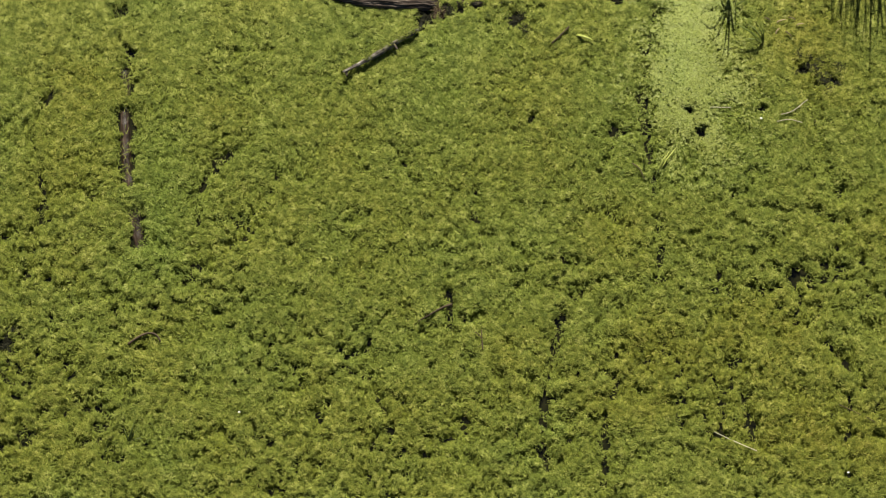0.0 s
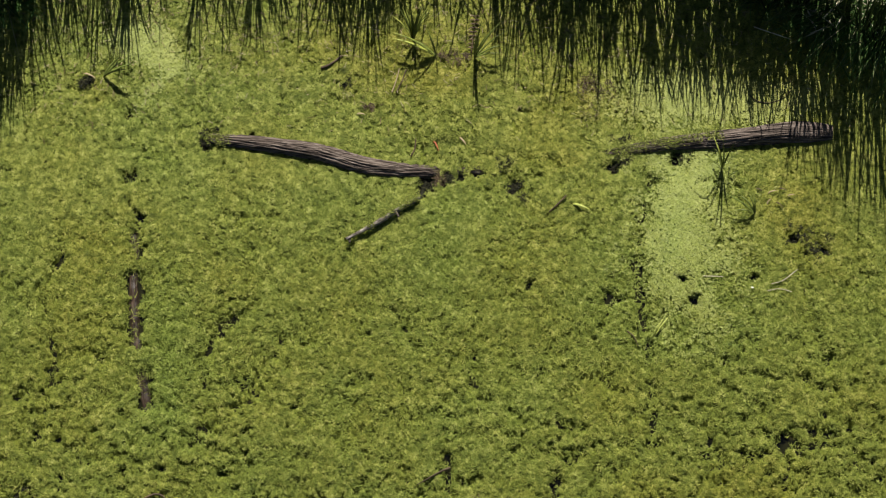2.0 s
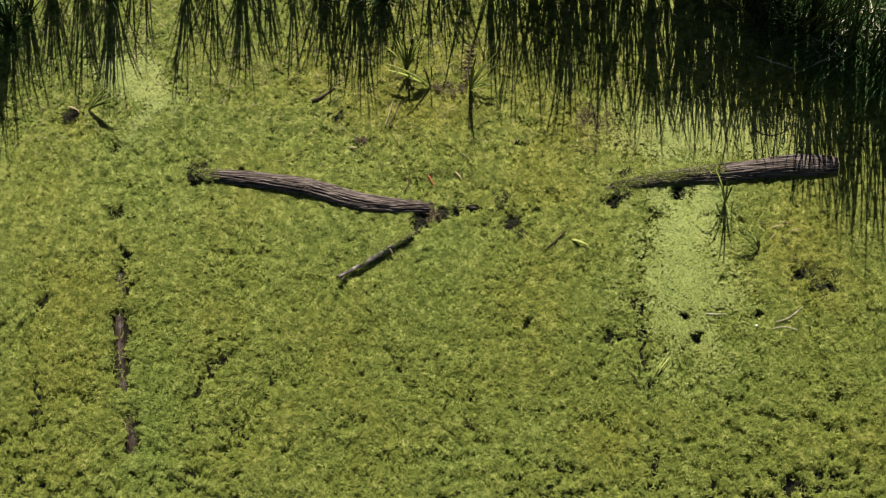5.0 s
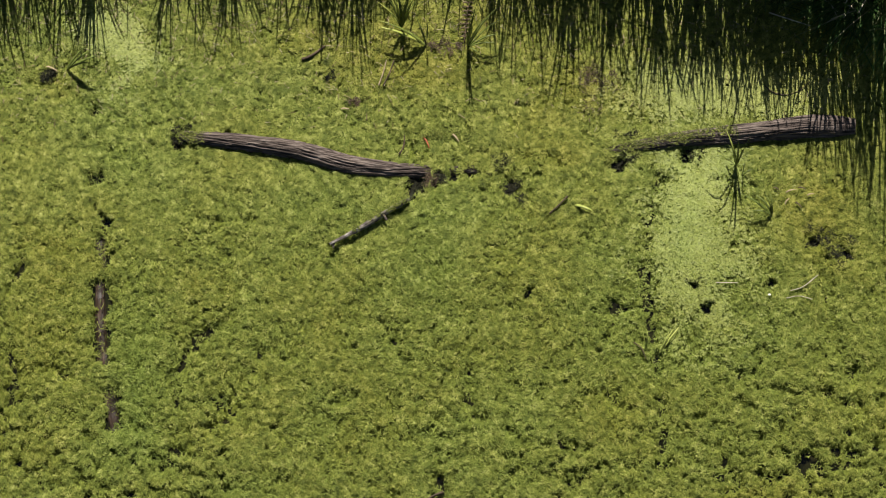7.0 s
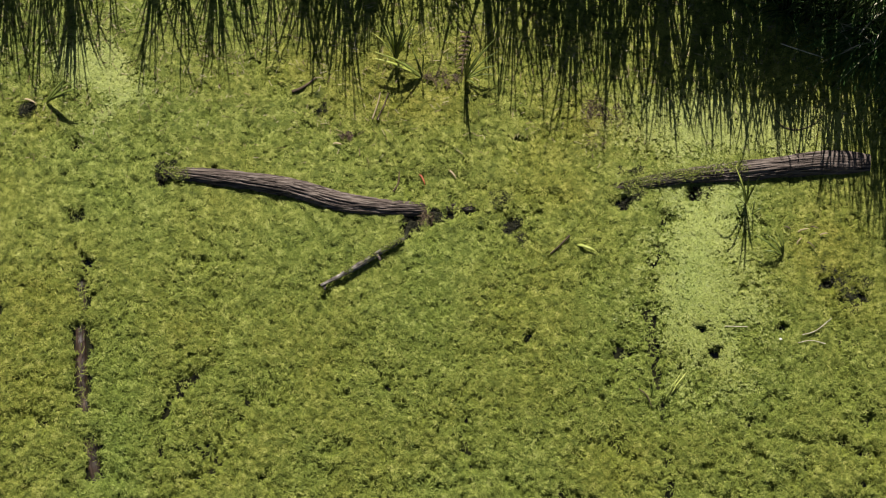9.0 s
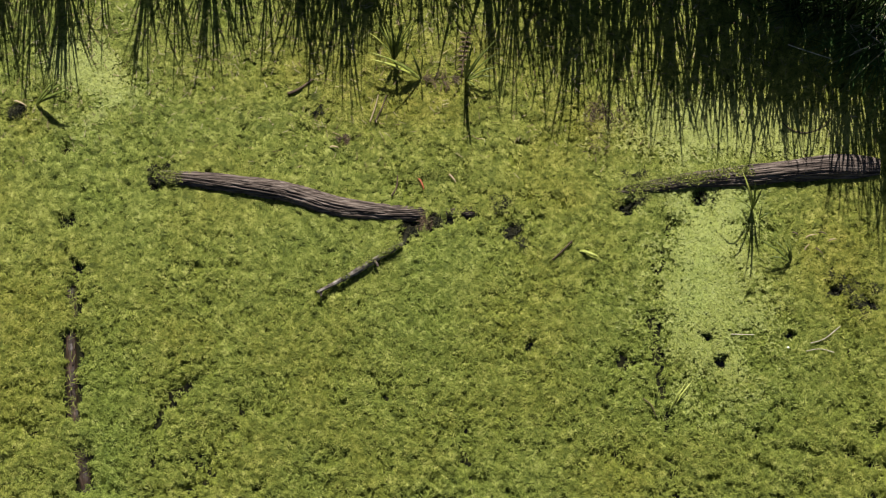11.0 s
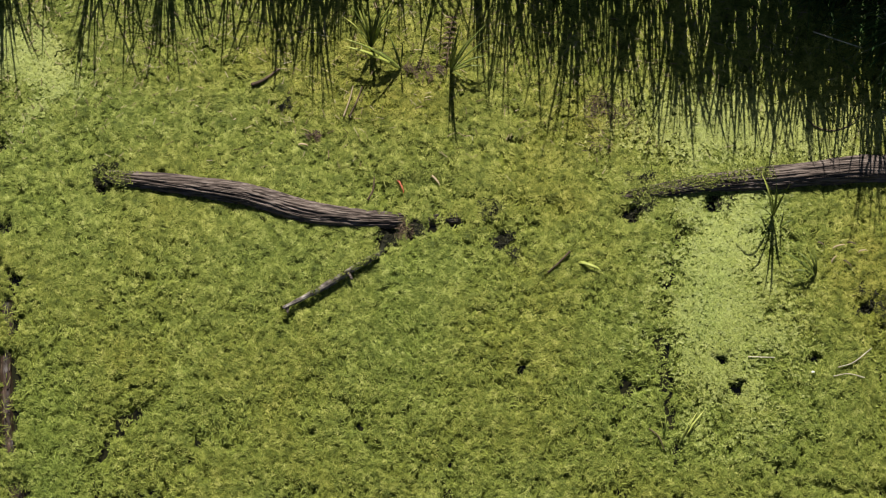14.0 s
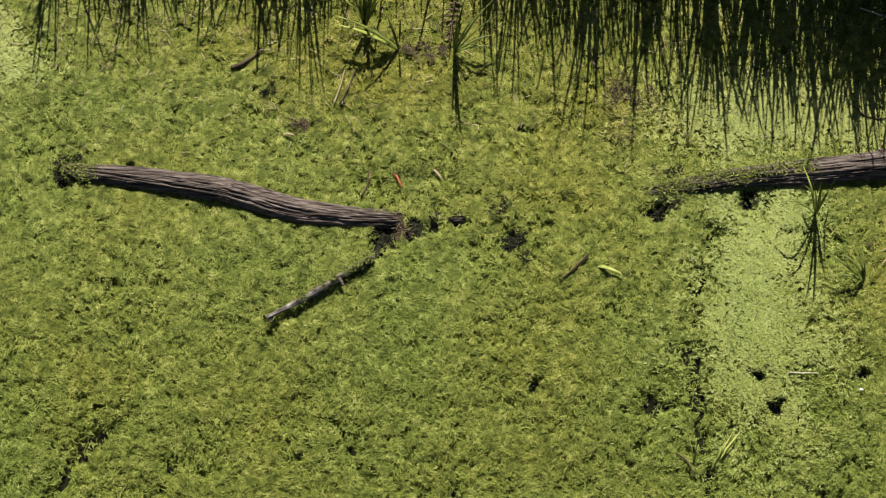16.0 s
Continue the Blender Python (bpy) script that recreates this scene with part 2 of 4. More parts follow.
# ---------------------------------------------------------------- the pond: bare water, sunken bed and floating weed
SUNKEN = [(-2.28, 1.53), (-2.21, 0.94), (-2.18, 0.527), (-2.15, 0.175), (-2.129, -0.407), (-2.10, -0.869), (-2.052, -1.213), (-2.007, -1.441), (-1.955, -1.73)]
CRACKS = [  # lines along which the weed has parted: width in metres, depth, then the plan
    (0.046, 0.66, [(2.999, 0.613), (2.92, 0.2), (2.885, -0.135), (2.892, -0.591)]),
    (0.036, 0.75, [(2.892, -0.591), (2.921, -0.987), (3.018, -1.549)]),
    (0.034, 0.80, [(3.018, -1.549), (2.99, -1.80), (2.953, -2.049)]),
    (0.032, 0.75, [(2.089, -2.431), (1.866, -3.141), (1.862, -3.521), (1.855, -4.4)]),
    (0.034, 0.75, [(2.56, -3.036), (2.445, -3.523), (2.409, -4.3)]),
    (0.03, 0.50, [(-0.928, -0.628), (-1.303, -1.022), (-1.435, -1.246), (-1.397, -1.917)]),
    (0.034, 0.54, [(4.52, -0.143), (4.555, -0.713), (4.704, -1.109), (4.795, -1.558), (4.534, -2.112), (4.491, -2.553), (4.744, -2.938), (4.704, -4.2)]),
    (0.020, 0.8, [(0.968, -1.928), (0.993, -2.316), (1.018, -2.701)]),
    (0.024, 0.6, [(0.43, -0.692), (0.701, -1.145)]),
    (0.026, 0.7, [(-3.0, -2.0), (-2.87, -1.25), (-3.03, -0.6), (-2.85, -0.1)]),
    (0.024, 0.6, [(3.9, -2.2), (3.7, -2.9), (3.85, -3.6)]),
    (0.022, 0.6, [(0.2, -2.9), (0.45, -3.5), (0.4, -4.2)]),
    (0.024, 0.7, [(-2.66, -3.3), (-2.45, -3.36), (-2.3, -3.25)]),
    (0.030, 0.7, [(-3.4, -3.68), (-3.15, -3.63), (-2.9, -3.55)]),
    (0.024, 0.6, [(3.74, -2.68), (3.63, -3.25), (3.52, -3.6)]),
    (0.030, 0.5, [(1.27, -1.14), (1.25, -1.45), (1.32, -1.82)]),
    (0.022, 0.6, [(4.30, -1.95), (4.33, -2.3), (4.22, -2.6)]),
    (0.022, 0.6, [(-0.25, -3.05), (-0.23, -3.3), (-0.3, -3.55)]),
    (0.022, 0.6, [(0.44, -3.15), (0.58, -3.3), (0.6, -3.5)]),
    (0.024, 0.5, [(-1.45, -1.9), (-1.42, -2.1)]),
    (0.024, 0.5, [(2.62, -0.6), (2.45, -1.05), (2.56, -1.5)]),
    (0.026, 0.6, [(4.05, -1.35), (4.3, -1.42), (4.5, -1.38), (4.74, -1.5)]),
]
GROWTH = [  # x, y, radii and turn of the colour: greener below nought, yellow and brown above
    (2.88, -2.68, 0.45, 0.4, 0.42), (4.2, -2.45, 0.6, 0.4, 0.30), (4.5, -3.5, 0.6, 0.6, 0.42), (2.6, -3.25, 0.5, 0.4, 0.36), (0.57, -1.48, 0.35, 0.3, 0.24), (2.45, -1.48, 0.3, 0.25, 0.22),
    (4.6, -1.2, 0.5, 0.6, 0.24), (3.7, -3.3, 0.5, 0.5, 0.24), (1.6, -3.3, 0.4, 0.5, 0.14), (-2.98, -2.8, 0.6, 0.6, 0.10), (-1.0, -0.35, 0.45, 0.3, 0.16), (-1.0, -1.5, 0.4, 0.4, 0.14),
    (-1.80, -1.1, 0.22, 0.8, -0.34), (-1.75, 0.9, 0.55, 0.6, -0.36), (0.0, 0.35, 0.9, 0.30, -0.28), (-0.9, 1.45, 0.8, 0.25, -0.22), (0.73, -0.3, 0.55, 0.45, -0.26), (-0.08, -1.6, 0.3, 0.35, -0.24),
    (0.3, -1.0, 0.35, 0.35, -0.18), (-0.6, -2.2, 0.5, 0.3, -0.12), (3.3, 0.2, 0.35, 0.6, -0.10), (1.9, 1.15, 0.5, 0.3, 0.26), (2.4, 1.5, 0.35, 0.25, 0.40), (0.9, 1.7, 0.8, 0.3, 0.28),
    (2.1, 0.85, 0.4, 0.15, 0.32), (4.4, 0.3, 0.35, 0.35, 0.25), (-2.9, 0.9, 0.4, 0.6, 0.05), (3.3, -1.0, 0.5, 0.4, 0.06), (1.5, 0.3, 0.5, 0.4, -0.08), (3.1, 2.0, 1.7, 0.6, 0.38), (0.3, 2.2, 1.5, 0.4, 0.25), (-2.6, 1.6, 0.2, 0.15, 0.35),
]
PITS = [(3.30, -0.348, 0.06), (3.445, -0.633, 0.07), (2.604, -0.589, 0.09), (4.007, -0.352, 0.045), (1.806, -0.494, 0.05), (-3.20, -2.625, 0.10),
        (-2.167, -2.355, 0.045), (-1.819, -2.33, 0.06), (-2.989, -3.524, 0.10), (-0.18, -3.24, 0.06), (-2.054, -0.109, 0.07), (-1.95, -1.43, 0.07),
        (1.649, 0.56, 0.09), (4.463, 0.06, 0.07), (4.713, -0.085, 0.08), (0.95, 0.58, 0.06), (-1.37, 1.12, 0.06), (-0.95, 1.09, 0.03), (-1.45, 0.98, 0.05),
        (2.62, 0.78, 0.10), (3.25, 0.86, 0.08), (0.74, 0.54, 0.10), (0.80, 0.62, 0.10), (0.98, 0.66, 0.06), (1.14, 0.68, 0.05), (1.30, 0.69, 0.05)]
DUCK = [(3.34, 0.10, 0.33, 0.68), (-2.0, 1.97, 0.26, 0.26), (3.7, 1.45, 0.7, 0.20)]


def mapped(rule):
    """The rule worked out once on a fine grid of the pond and read between its nodes ever after."""
    x0, y0, step, nx, ny = -5.8, -6.4, 0.0125, 1092, 884
    kept = []

    def read(x, y):
        if not kept:
            kept.append(rule(*np.meshgrid(x0 + step * np.arange(nx), y0 + step * np.arange(ny), indexing="ij")))
        u, v = np.clip((x - x0) / step, 0, nx - 1.001), np.clip((y - y0) / step, 0, ny - 1.001)
        i, j = u.astype(np.int64), v.astype(np.int64)
        u, v, z = u - i, v - j, kept[0]
        return (z[i, j] * (1 - u) + z[i + 1, j] * u) * (1 - v) + (z[i, j + 1] * (1 - u) + z[i + 1, j + 1] * u) * v
    return read


def line_gap(x, y, pts, width):
    """How near each place is to a plan line, 1 on it and 0 away from it."""
    best = np.full(x.shape, 9.0)
    for (ax, ay), (bx, by) in zip(pts[:-1], pts[1:]):
        dx, dy = bx - ax, by - ay
        u = np.clip(((x - ax) * dx + (y - ay) * dy) / (dx * dx + dy * dy), 0, 1)
        best = np.minimum(best, np.hypot(x - ax - u * dx, y - ay - u * dy))
    return np.exp(-(best / width) ** 2)


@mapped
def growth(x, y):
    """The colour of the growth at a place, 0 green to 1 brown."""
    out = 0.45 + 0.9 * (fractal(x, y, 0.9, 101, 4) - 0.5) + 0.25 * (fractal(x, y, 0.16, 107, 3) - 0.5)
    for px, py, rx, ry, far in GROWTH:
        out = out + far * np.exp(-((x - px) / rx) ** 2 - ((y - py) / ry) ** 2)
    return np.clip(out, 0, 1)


@mapped
def deep(x, y):
    """Where the weed has parted down to dark water: the lines, the holes and the sunken log, 0 to 1."""
    wx = x + 0.13 * (fractal(x, y, 0.22, 41) - 0.5) + 0.05 * (fractal(x, y, 0.05, 43, 2) - 0.5)
    wy = y + 0.13 * (fractal(x, y, 0.22, 47) - 0.5) + 0.05 * (fractal(x, y, 0.05, 49, 2) - 0.5)
    out = np.zeros_like(x)
    for width, far, pts in CRACKS:
        out = np.maximum(out, 0.9 * far * line_gap(wx, wy, pts, 1.3 * width) * np.clip(fractal(x, y, 0.11, 53) * 2.8 - 0.45, 0.30, 1))
    out = np.maximum(out, (0.62 + 0.75 * (fractal(x, y, 0.045, 63, 2) > 0.42)) * line_gap(x + 0.7 * (wx - x), wy, SUNKEN, 0.070) * np.clip(fractal(x, y, 0.13, 59) * 3.8 - 1.5 + 1.2 * np.exp(-((y + 0.72) / 0.26) ** 2) + 0.8 * np.exp(-((y + 1.45) / 0.08) ** 2) + 1.1 * np.exp(-((y + 1.66) / 0.11) ** 2) - 0.3 * (y > 0.2) - 0.5 * (y > 0.95), 0, 1.2))
    for px, py, r in PITS:
        out = np.maximum(out, 0.9 * np.exp(-((wx - px) ** 2 + (wy - py) ** 2) / (r * r) * 1.4))
    return np.clip(out, 0, 1)


@mapped
def bare(x, y):
    """How bare of strands a place is, 0 to 1: the deep gaps and a net of fine veins."""
    wx, wy = x + 0.14 * (fractal(x, y, 0.15, 42, 3) - 0.5), y + 0.14 * (fractal(x, y, 0.15, 48, 3) - 0.5)
    out = deep(x, y)
    for width, far, pts in CRACKS:  # the weed grows thinly to both sides of a parting
        out = np.maximum(out, (0.25 + 0.45 * far) * line_gap(wx, wy, pts, 2.3 * width) * np.clip(fractal(x, y, 0.12, 57) * 2.4 - 0.35, 0.25, 1))
    low = np.clip((-y + 0.6) / 2.4, 0.3, 1)
    for size, seed, far, wide in ((0.55, 61, 0.8, 0.020), (0.30, 67, 0.8, 0.026)):
        veins = np.abs(fractal(wx, wy, size, seed, 2) - 0.5)
        out = np.maximum(out, far * low * np.exp(-(veins / wide) ** 2) * np.clip(fractal(x, y, size * 0.8, seed + 9) * 3 - 1.15, 0, 1))
    return np.clip(out, 0, 1)


@mapped
def thin(x, y):
    """How thinly the weed grows at a place, 0 to 1: ragged spots and patches of two sizes."""
    low = np.clip((-y + 0.4) / 2.4, 0.3, 1)
    spots = np.clip((fractal(x, y, 0.09, 73, 3) - 0.64 + 0.10 * low) * 6, 0, 0.95)
    patches = np.clip((fractal(x, y, 0.20, 79, 4) - 0.49) * 5.5, 0, 0.82)
    return np.maximum(spots, patches) * np.clip(0.75 + 0.25 * low, 0, 1)


@mapped
def smooth_cover(x, y):
    out = np.zeros_like(x)
    for px, py, rx, ry in DUCK:
        out = np.maximum(out, np.exp(-(((x - px) / rx) ** 2 + ((y - py) / ry) ** 2) ** 0.9))
    return np.clip(out * 1.0 + (fractal(x, y, 0.22, 83, 4) - 0.5) * 1.6 * np.clip(out * 4, 0, 1), 0, 0.72)


def cells(x, y, size, seed):
    """Distances to the nearest and second nearest of scattered hearts, in units of size."""
    x, y = x / size, y / size
    ix, iy = np.floor(x).astype(np.int64), np.floor(y).astype(np.int64)
    near, second = np.full(x.shape, 9.0), np.full(x.shape, 9.0)
    for a in (-1, 0, 1):
        for b in (-1, 0, 1):
            v = ((ix + a) * 374761393 + (iy + b) * 668265263 + seed * 974711) & 0x7FFFFFFF
            v = ((v ^ (v >> 13)) * 1274126177) & 0x7FFFFFFF
            v = v ^ (v >> 16)
            d = np.hypot(ix + a + (v & 0xFF) / 255.0 - x, iy + b + ((v >> 8) & 0xFF) / 255.0 - y)
            second = np.minimum(second, np.maximum(near, d))
            near = np.minimum(near, d)
    return near, second


@mapped
def cushions(x, y):
    """Rounded heads of weed of two sizes, 1 on top and 0 in the hollows between them."""
    wx, wy = x + 0.09 * (fractal(x, y, 0.1, 19) - 0.5), y + 0.09 * (fractal(x, y, 0.1, 23) - 0.5)
    n1, f1 = cells(wx, wy, 0.19, 11)
    n2, f2 = cells(wx, wy, 0.085, 12)
    patch = np.clip(fractal(x, y, 0.55, 29, 3) * 3.2 - 1.0, 0.45, 1)  # the heads stand apart in some places and run together in others
    heads = np.clip(0.62 * np.clip((f1 - n1) * 2.2, 0, 1) ** 0.7 + 0.38 * np.clip((f2 - n2) * 2.4, 0, 1) ** 0.7, 0, 1)
    return 1 - patch * (1 - heads)


@mapped
def cover_height(x, y):
    """The top of the weed over the water: cushions with hollows between them."""
    low = np.clip((-y + 0.6) / 2.4, 0.45, 1)
    h = 0.056 * low * cushions(x, y) - 0.010 * thin(x, y) + 0.014 * fractal(x, y, 0.05, 13, 2) + 0.02 * fractal(x, y, 0.7, 17, 2)
    return (h - 0.044) * (1 - 0.6 * smooth_cover(x, y)) - 0.085 * deep(x, y) - 0.014 * bare(x, y)


def grid_sheet(name, x0, x1, y0, y1, step, height, mat):
    xs, ys = np.arange(x0, x1 + step / 2, step), np.arange(y0, y1 + step / 2, step)
    X, Y = np.meshgrid(xs, ys, indexing="ij")
    Z = height(X, Y)
    nx, ny = X.shape
    i = np.arange(nx * ny).reshape(nx, ny)
    f = np.stack([i[:-1, :-1], i[1:, :-1], i[1:, 1:], i[:-1, 1:]], -1).reshape(-1, 4)
    n = len(f)
    me = bpy.data.meshes.new(name)
    me.vertices.add(nx * ny)
    me.vertices.foreach_set("co", np.stack([X, Y, Z], -1).astype(np.float32).ravel())
    me.loops.add(4 * n)
    me.loops.foreach_set("vertex_index", f.astype(np.int32).ravel())
    me.polygons.add(n)
    me.polygons.foreach_set("loop_start", np.arange(0, 4 * n, 4, dtype=np.int32))
    me.polygons.foreach_set("use_smooth", np.ones(n, bool))
    me.materials.append(mat)
    me.update(calc_edges=True)
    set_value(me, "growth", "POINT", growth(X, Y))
    return me


def bed_height(x, y):
    """The rotting underside of the mat, which opens to dark water along the gaps and between the heads."""
    low = np.clip((-y + 0.4) / 2.4, 0.25, 1)
    return cover_height(x, y) - 0.022 - 0.05 * bare(x, y) - 0.085 * low * (1 - cushions(x, y)) ** 2 - 0.045 * low * thin(x, y)


X0, X1, Y0, Y1, FAR = -5.55, 7.55, -6.15, 4.35, 400.0
ground = new("ground", mesh_of("ground", [(-FAR, -FAR, -0.03), (FAR, -FAR, -0.03), (FAR, FAR, -0.03), (-FAR, FAR, -0.03), (X0, Y0, -0.03), (X1, Y0, -0.03), (X1, Y1, -0.03), (X0, Y1, -0.03),
                                            (X0, Y0, -0.2), (X1, Y0, -0.2), (X1, Y1, -0.2), (X0, Y1, -0.2)],
                               [(0, 1, 5, 4), (1, 2, 6, 5), (2, 3, 7, 6), (3, 0, 4, 7), (4, 5, 9, 8), (5, 6, 10, 9), (6, 7, 11, 10), (7, 4, 8, 11), (8, 9, 10, 11)], POND, False))
tagged(ground, "pond surface covered in green weed to the horizon", "pond", kind="structure")
water = new("water", mesh_of("water", [(X0, Y0, -0.10), (X1, Y0, -0.10), (X1, Y1, -0.10), (X0, Y1, -0.10)], [(0, 1, 2, 3)], WATER))
tagged(water, "dark murky pond water between floating weed", "water", kind="structure")
bed = new("weed_bed", grid_sheet("weed_bed", -5.6, 7.6, -6.2, 4.4, 0.028, bed_height, BED))
tagged(bed, "dark olive sunken weed under the floating mat", "pond weed", kind="stuff")


def strands(x0, x1, y0, y1, count, each, radius, length, width, rise, keep, seed, lift=0.0, rough=1.0):
    """Corners of many short leaf strands: rosettes of each strands that fan out from a heart, thinned out by keep(x, y)."""
    g = np.random.default_rng(seed)
    x, y = g.uniform(x0, x1, count), g.uniform(y0, y1, count)
    ok = g.uniform(0, 1, count) < keep(x, y)
    x, y = np.repeat(x[ok], each), np.repeat(y[ok], each)
    n = len(x)
    stand_up = np.repeat(g.uniform(-0.006, 0.006, n // each), each)
    yaw = g.uniform(0, 2 * np.pi, n)
    off = radius * g.uniform(0, 1, n) ** 0.7
    x, y = x + np.cos(yaw) * off, y + np.sin(yaw) * off
    stand = np.clip((-y + 1.6) / 2.6, 0.35, 0.80)  # the weed lies flatter towards the bank
    z = cover_height(x, y) + lift + stand * rough * (1.25 * stand_up + 1.25 * g.uniform(-0.008, 0.006, n) - 0.25 * off)
    yaw = 12.0 * fractal(x, y, 0.20, 111, 2) + g.normal(0, 0.8, n)  # the strands lie combed in whorls
    el, roll = stand * rise * g.uniform(-0.25, 1.0, n), stand * g.normal(0, 0.7, n)
    L, W = length * g.uniform(0.5, 1.5, n), width * g.uniform(0.6, 1.4, n)
    d = np.stack([np.cos(yaw) * np.cos(el), np.sin(yaw) * np.cos(el), np.sin(el)], -1)
    s = np.stack([-np.sin(yaw), np.cos(yaw), np.zeros(n)], -1)
    u = np.cross(d, s)
    s = s * np.cos(roll)[:, None] + u * np.sin(roll)[:, None]
    c = np.stack([x, y, z], -1)
    a, b, w = c - d * (L * 0.35)[:, None], c + d * (L * 0.65)[:, None], s * (W / 2)[:, None]
    return np.stack([a - w, a + w, b + w * 0.45, b - w * 0.45], 1)


def weed_keep(x, y):
    return (1 - bare(x, y)) ** 2.2 * (1 - 0.62 * smooth_cover(x, y)) * (0.06 + 0.94 * np.clip(1.5 * cushions(x, y), 0, 1)) * (1 - thin(x, y))


SHOOT = 8
tagged(new("floating_weed", quads_mesh("floating_weed", np.concatenate([
    strands(-3.75, 5.75, -4.45, 3.0, 215000, SHOOT, 0.018, 0.023, 0.0034, 0.42, weed_keep, 5),
    strands(-5.6, 7.6, -6.2, 4.4, 26000, 3, 0.03, 0.07, 0.02, 0.4, lambda x, y: 1.0 * ((x < -3.75) | (x > 5.75) | (y < -4.45) | (y > 3.0)), 6)]), WEED, SHOOT)),
    "yellow-green floating pondweed mat of tangled fine strands", "pond weed", kind="stuff")
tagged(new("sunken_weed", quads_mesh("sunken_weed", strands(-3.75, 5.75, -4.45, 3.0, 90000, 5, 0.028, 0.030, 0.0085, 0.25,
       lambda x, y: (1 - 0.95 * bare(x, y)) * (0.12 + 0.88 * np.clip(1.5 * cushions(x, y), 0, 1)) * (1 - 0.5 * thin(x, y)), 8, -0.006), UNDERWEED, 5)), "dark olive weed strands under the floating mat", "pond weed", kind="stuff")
tagged(new("duckweed", quads_mesh("duckweed", strands(-4.0, 5.9, -1.2, 3.0, 460000, 4, 0.014, 0.013, 0.0095, 0.10,
       lambda x, y: smooth_cover(x, y) * (1 - bare(x, y)) ** 2, 7, 0.004, 0.15), DUCKWEED, 4)), "smooth pale green duckweed floating between the weed", "duckweed", kind="stuff")

# ---------------------------------------------------------------- the bank behind the reeds


def bank_height(x, y):
    rise = np.clip((y - 3.3 + 0.5 * (fractal(x, y, 1.5, 91) - 0.5)) / 3.0, 0, 1)
    right = np.clip(1 - np.hypot((x - 6.6) / 1.5, (y - 2.6) / 1.0), 0, 1) * 0.35
    left = np.clip(1 - np.hypot((x + 4.6) / 1.1, (y - 2.7) / 0.9), 0, 1) * 0.3
    return -0.12 + 0.7 * rise + right + left + 0.05 * (fractal(x, y, 0.3, 95) - 0.5)


bank = new("bank", grid_sheet("bank", -14, 16, 1.4, 20, 0.15, bank_height, SOIL))
tagged(bank, "muddy pond bank under reeds and grass, coloured near black for shade", "bank", kind="structure")

# ---------------------------------------------------------------- logs
def log(name, pts, label, mat, seed, rings, sides, ridges, rsize):
    ob = thing(name, (pts[0][0], pts[0][1], 0), label, "log")
    o = pts[0]
    part("trunk", tube("trunk", [(p[0] - o[0], p[1] - o[1], p[2] - 0.028, p[3]) for p in pts], mat, rings, sides, 0.06, ridges, rsize, seed), ob)
    return ob


def tufts(name, places, count, length, width, mat, seed, pitch=0.6):
    """A cushion of small strands about places (x, y, z, spread)."""
    g = np.random.default_rng(seed)
    p = np.array(places)[g.integers(0, len(places), count)]
    off = g.normal(0, 0.5, (count, 2)) * p[:, 3:4]
    c = np.stack([p[:, 0] + off[:, 0], p[:, 1] + off[:, 1], p[:, 2] + np.abs(g.normal(0, 0.008, count))], -1)
    yaw, el = g.uniform(0, 2 * np.pi, count), g.normal(0, pitch, count)
    L, W = length * g.uniform(0.5, 1.5, count), width * g.uniform(0.6, 1.4, count)
    d = np.stack([np.cos(yaw) * np.cos(el), np.sin(yaw) * np.cos(el), np.sin(el)], -1)
    s = np.stack([-np.sin(yaw), np.cos(yaw), g.normal(0, 0.4, count)], -1)
    a, b, w = c - d * (L * 0.4)[:, None], c + d * (L * 0.6)[:, None], s * (W / 2)[:, None]
    return quads_mesh(name, np.stack([a - w, a + w, b + w * 0.5, b - w * 0.5], 1), mat)


def moss_part(me, parent, label):
    return tagged(part("moss", me, parent, label), kind="stuff")


left_log = log("fallen_log", [(-1.41, 1.06, -0.01, 0.03), (-1.34, 1.045, 0.01, 0.058), (-0.93, 1.0, 0.01, 0.08), (-0.42, 0.928, 0.008, 0.095), (-0.136, 0.857, 0.0, 0.10),
                              (0.148, 0.772, -0.005, 0.10), (0.488, 0.728, -0.015, 0.088), (0.78, 0.722, -0.045, 0.070), (1.0, 0.735, -0.070, 0.060), (1.3, 0.748, -0.070, 0.056), (1.59, 0.758, -0.085, 0.040)],
               "grey-brown weathered log with furrowed bark half sunk in weed", BARK, 3, 420, 170, 0.014, 0.011)
right_log = log("fallen_log", [(2.44, 0.90, -0.05, 0.05), (2.87, 0.95, -0.01, 0.065), (3.21, 1.005, 0.01, 0.075), (3.55, 1.032, 0.02, 0.09), (3.9, 1.066, 0.02, 0.10),
                               (4.35, 1.118, 0.01, 0.115), (4.65, 1.125, 0.005, 0.112), (4.85, 1.12, 0.005, 0.085)],
                "thick grey-brown log with cracked bark under reed shadows", BARK, 8, 400, 170, 0.014, 0.013)
moss_part(tufts("moss", [(-1.4 + 0.06 * k + 1.41, 0.03 * math.sin(9 * k) - 0.01 * k, 0.035, 0.07) for k in range(4)], 500, 0.016, 0.005, MOSS, 41), left_log, "olive moss and weed caught on the bark")
moss_part(tufts("moss", [(2.3 + 0.07 * k, 0.01 + 0.02 * math.sin(7 * k), 0.01 - 0.006 * k, 0.06) for k in range(10)], 1100, 0.016, 0.005, MOSS, 42), left_log, "olive moss and weed caught on the bark")
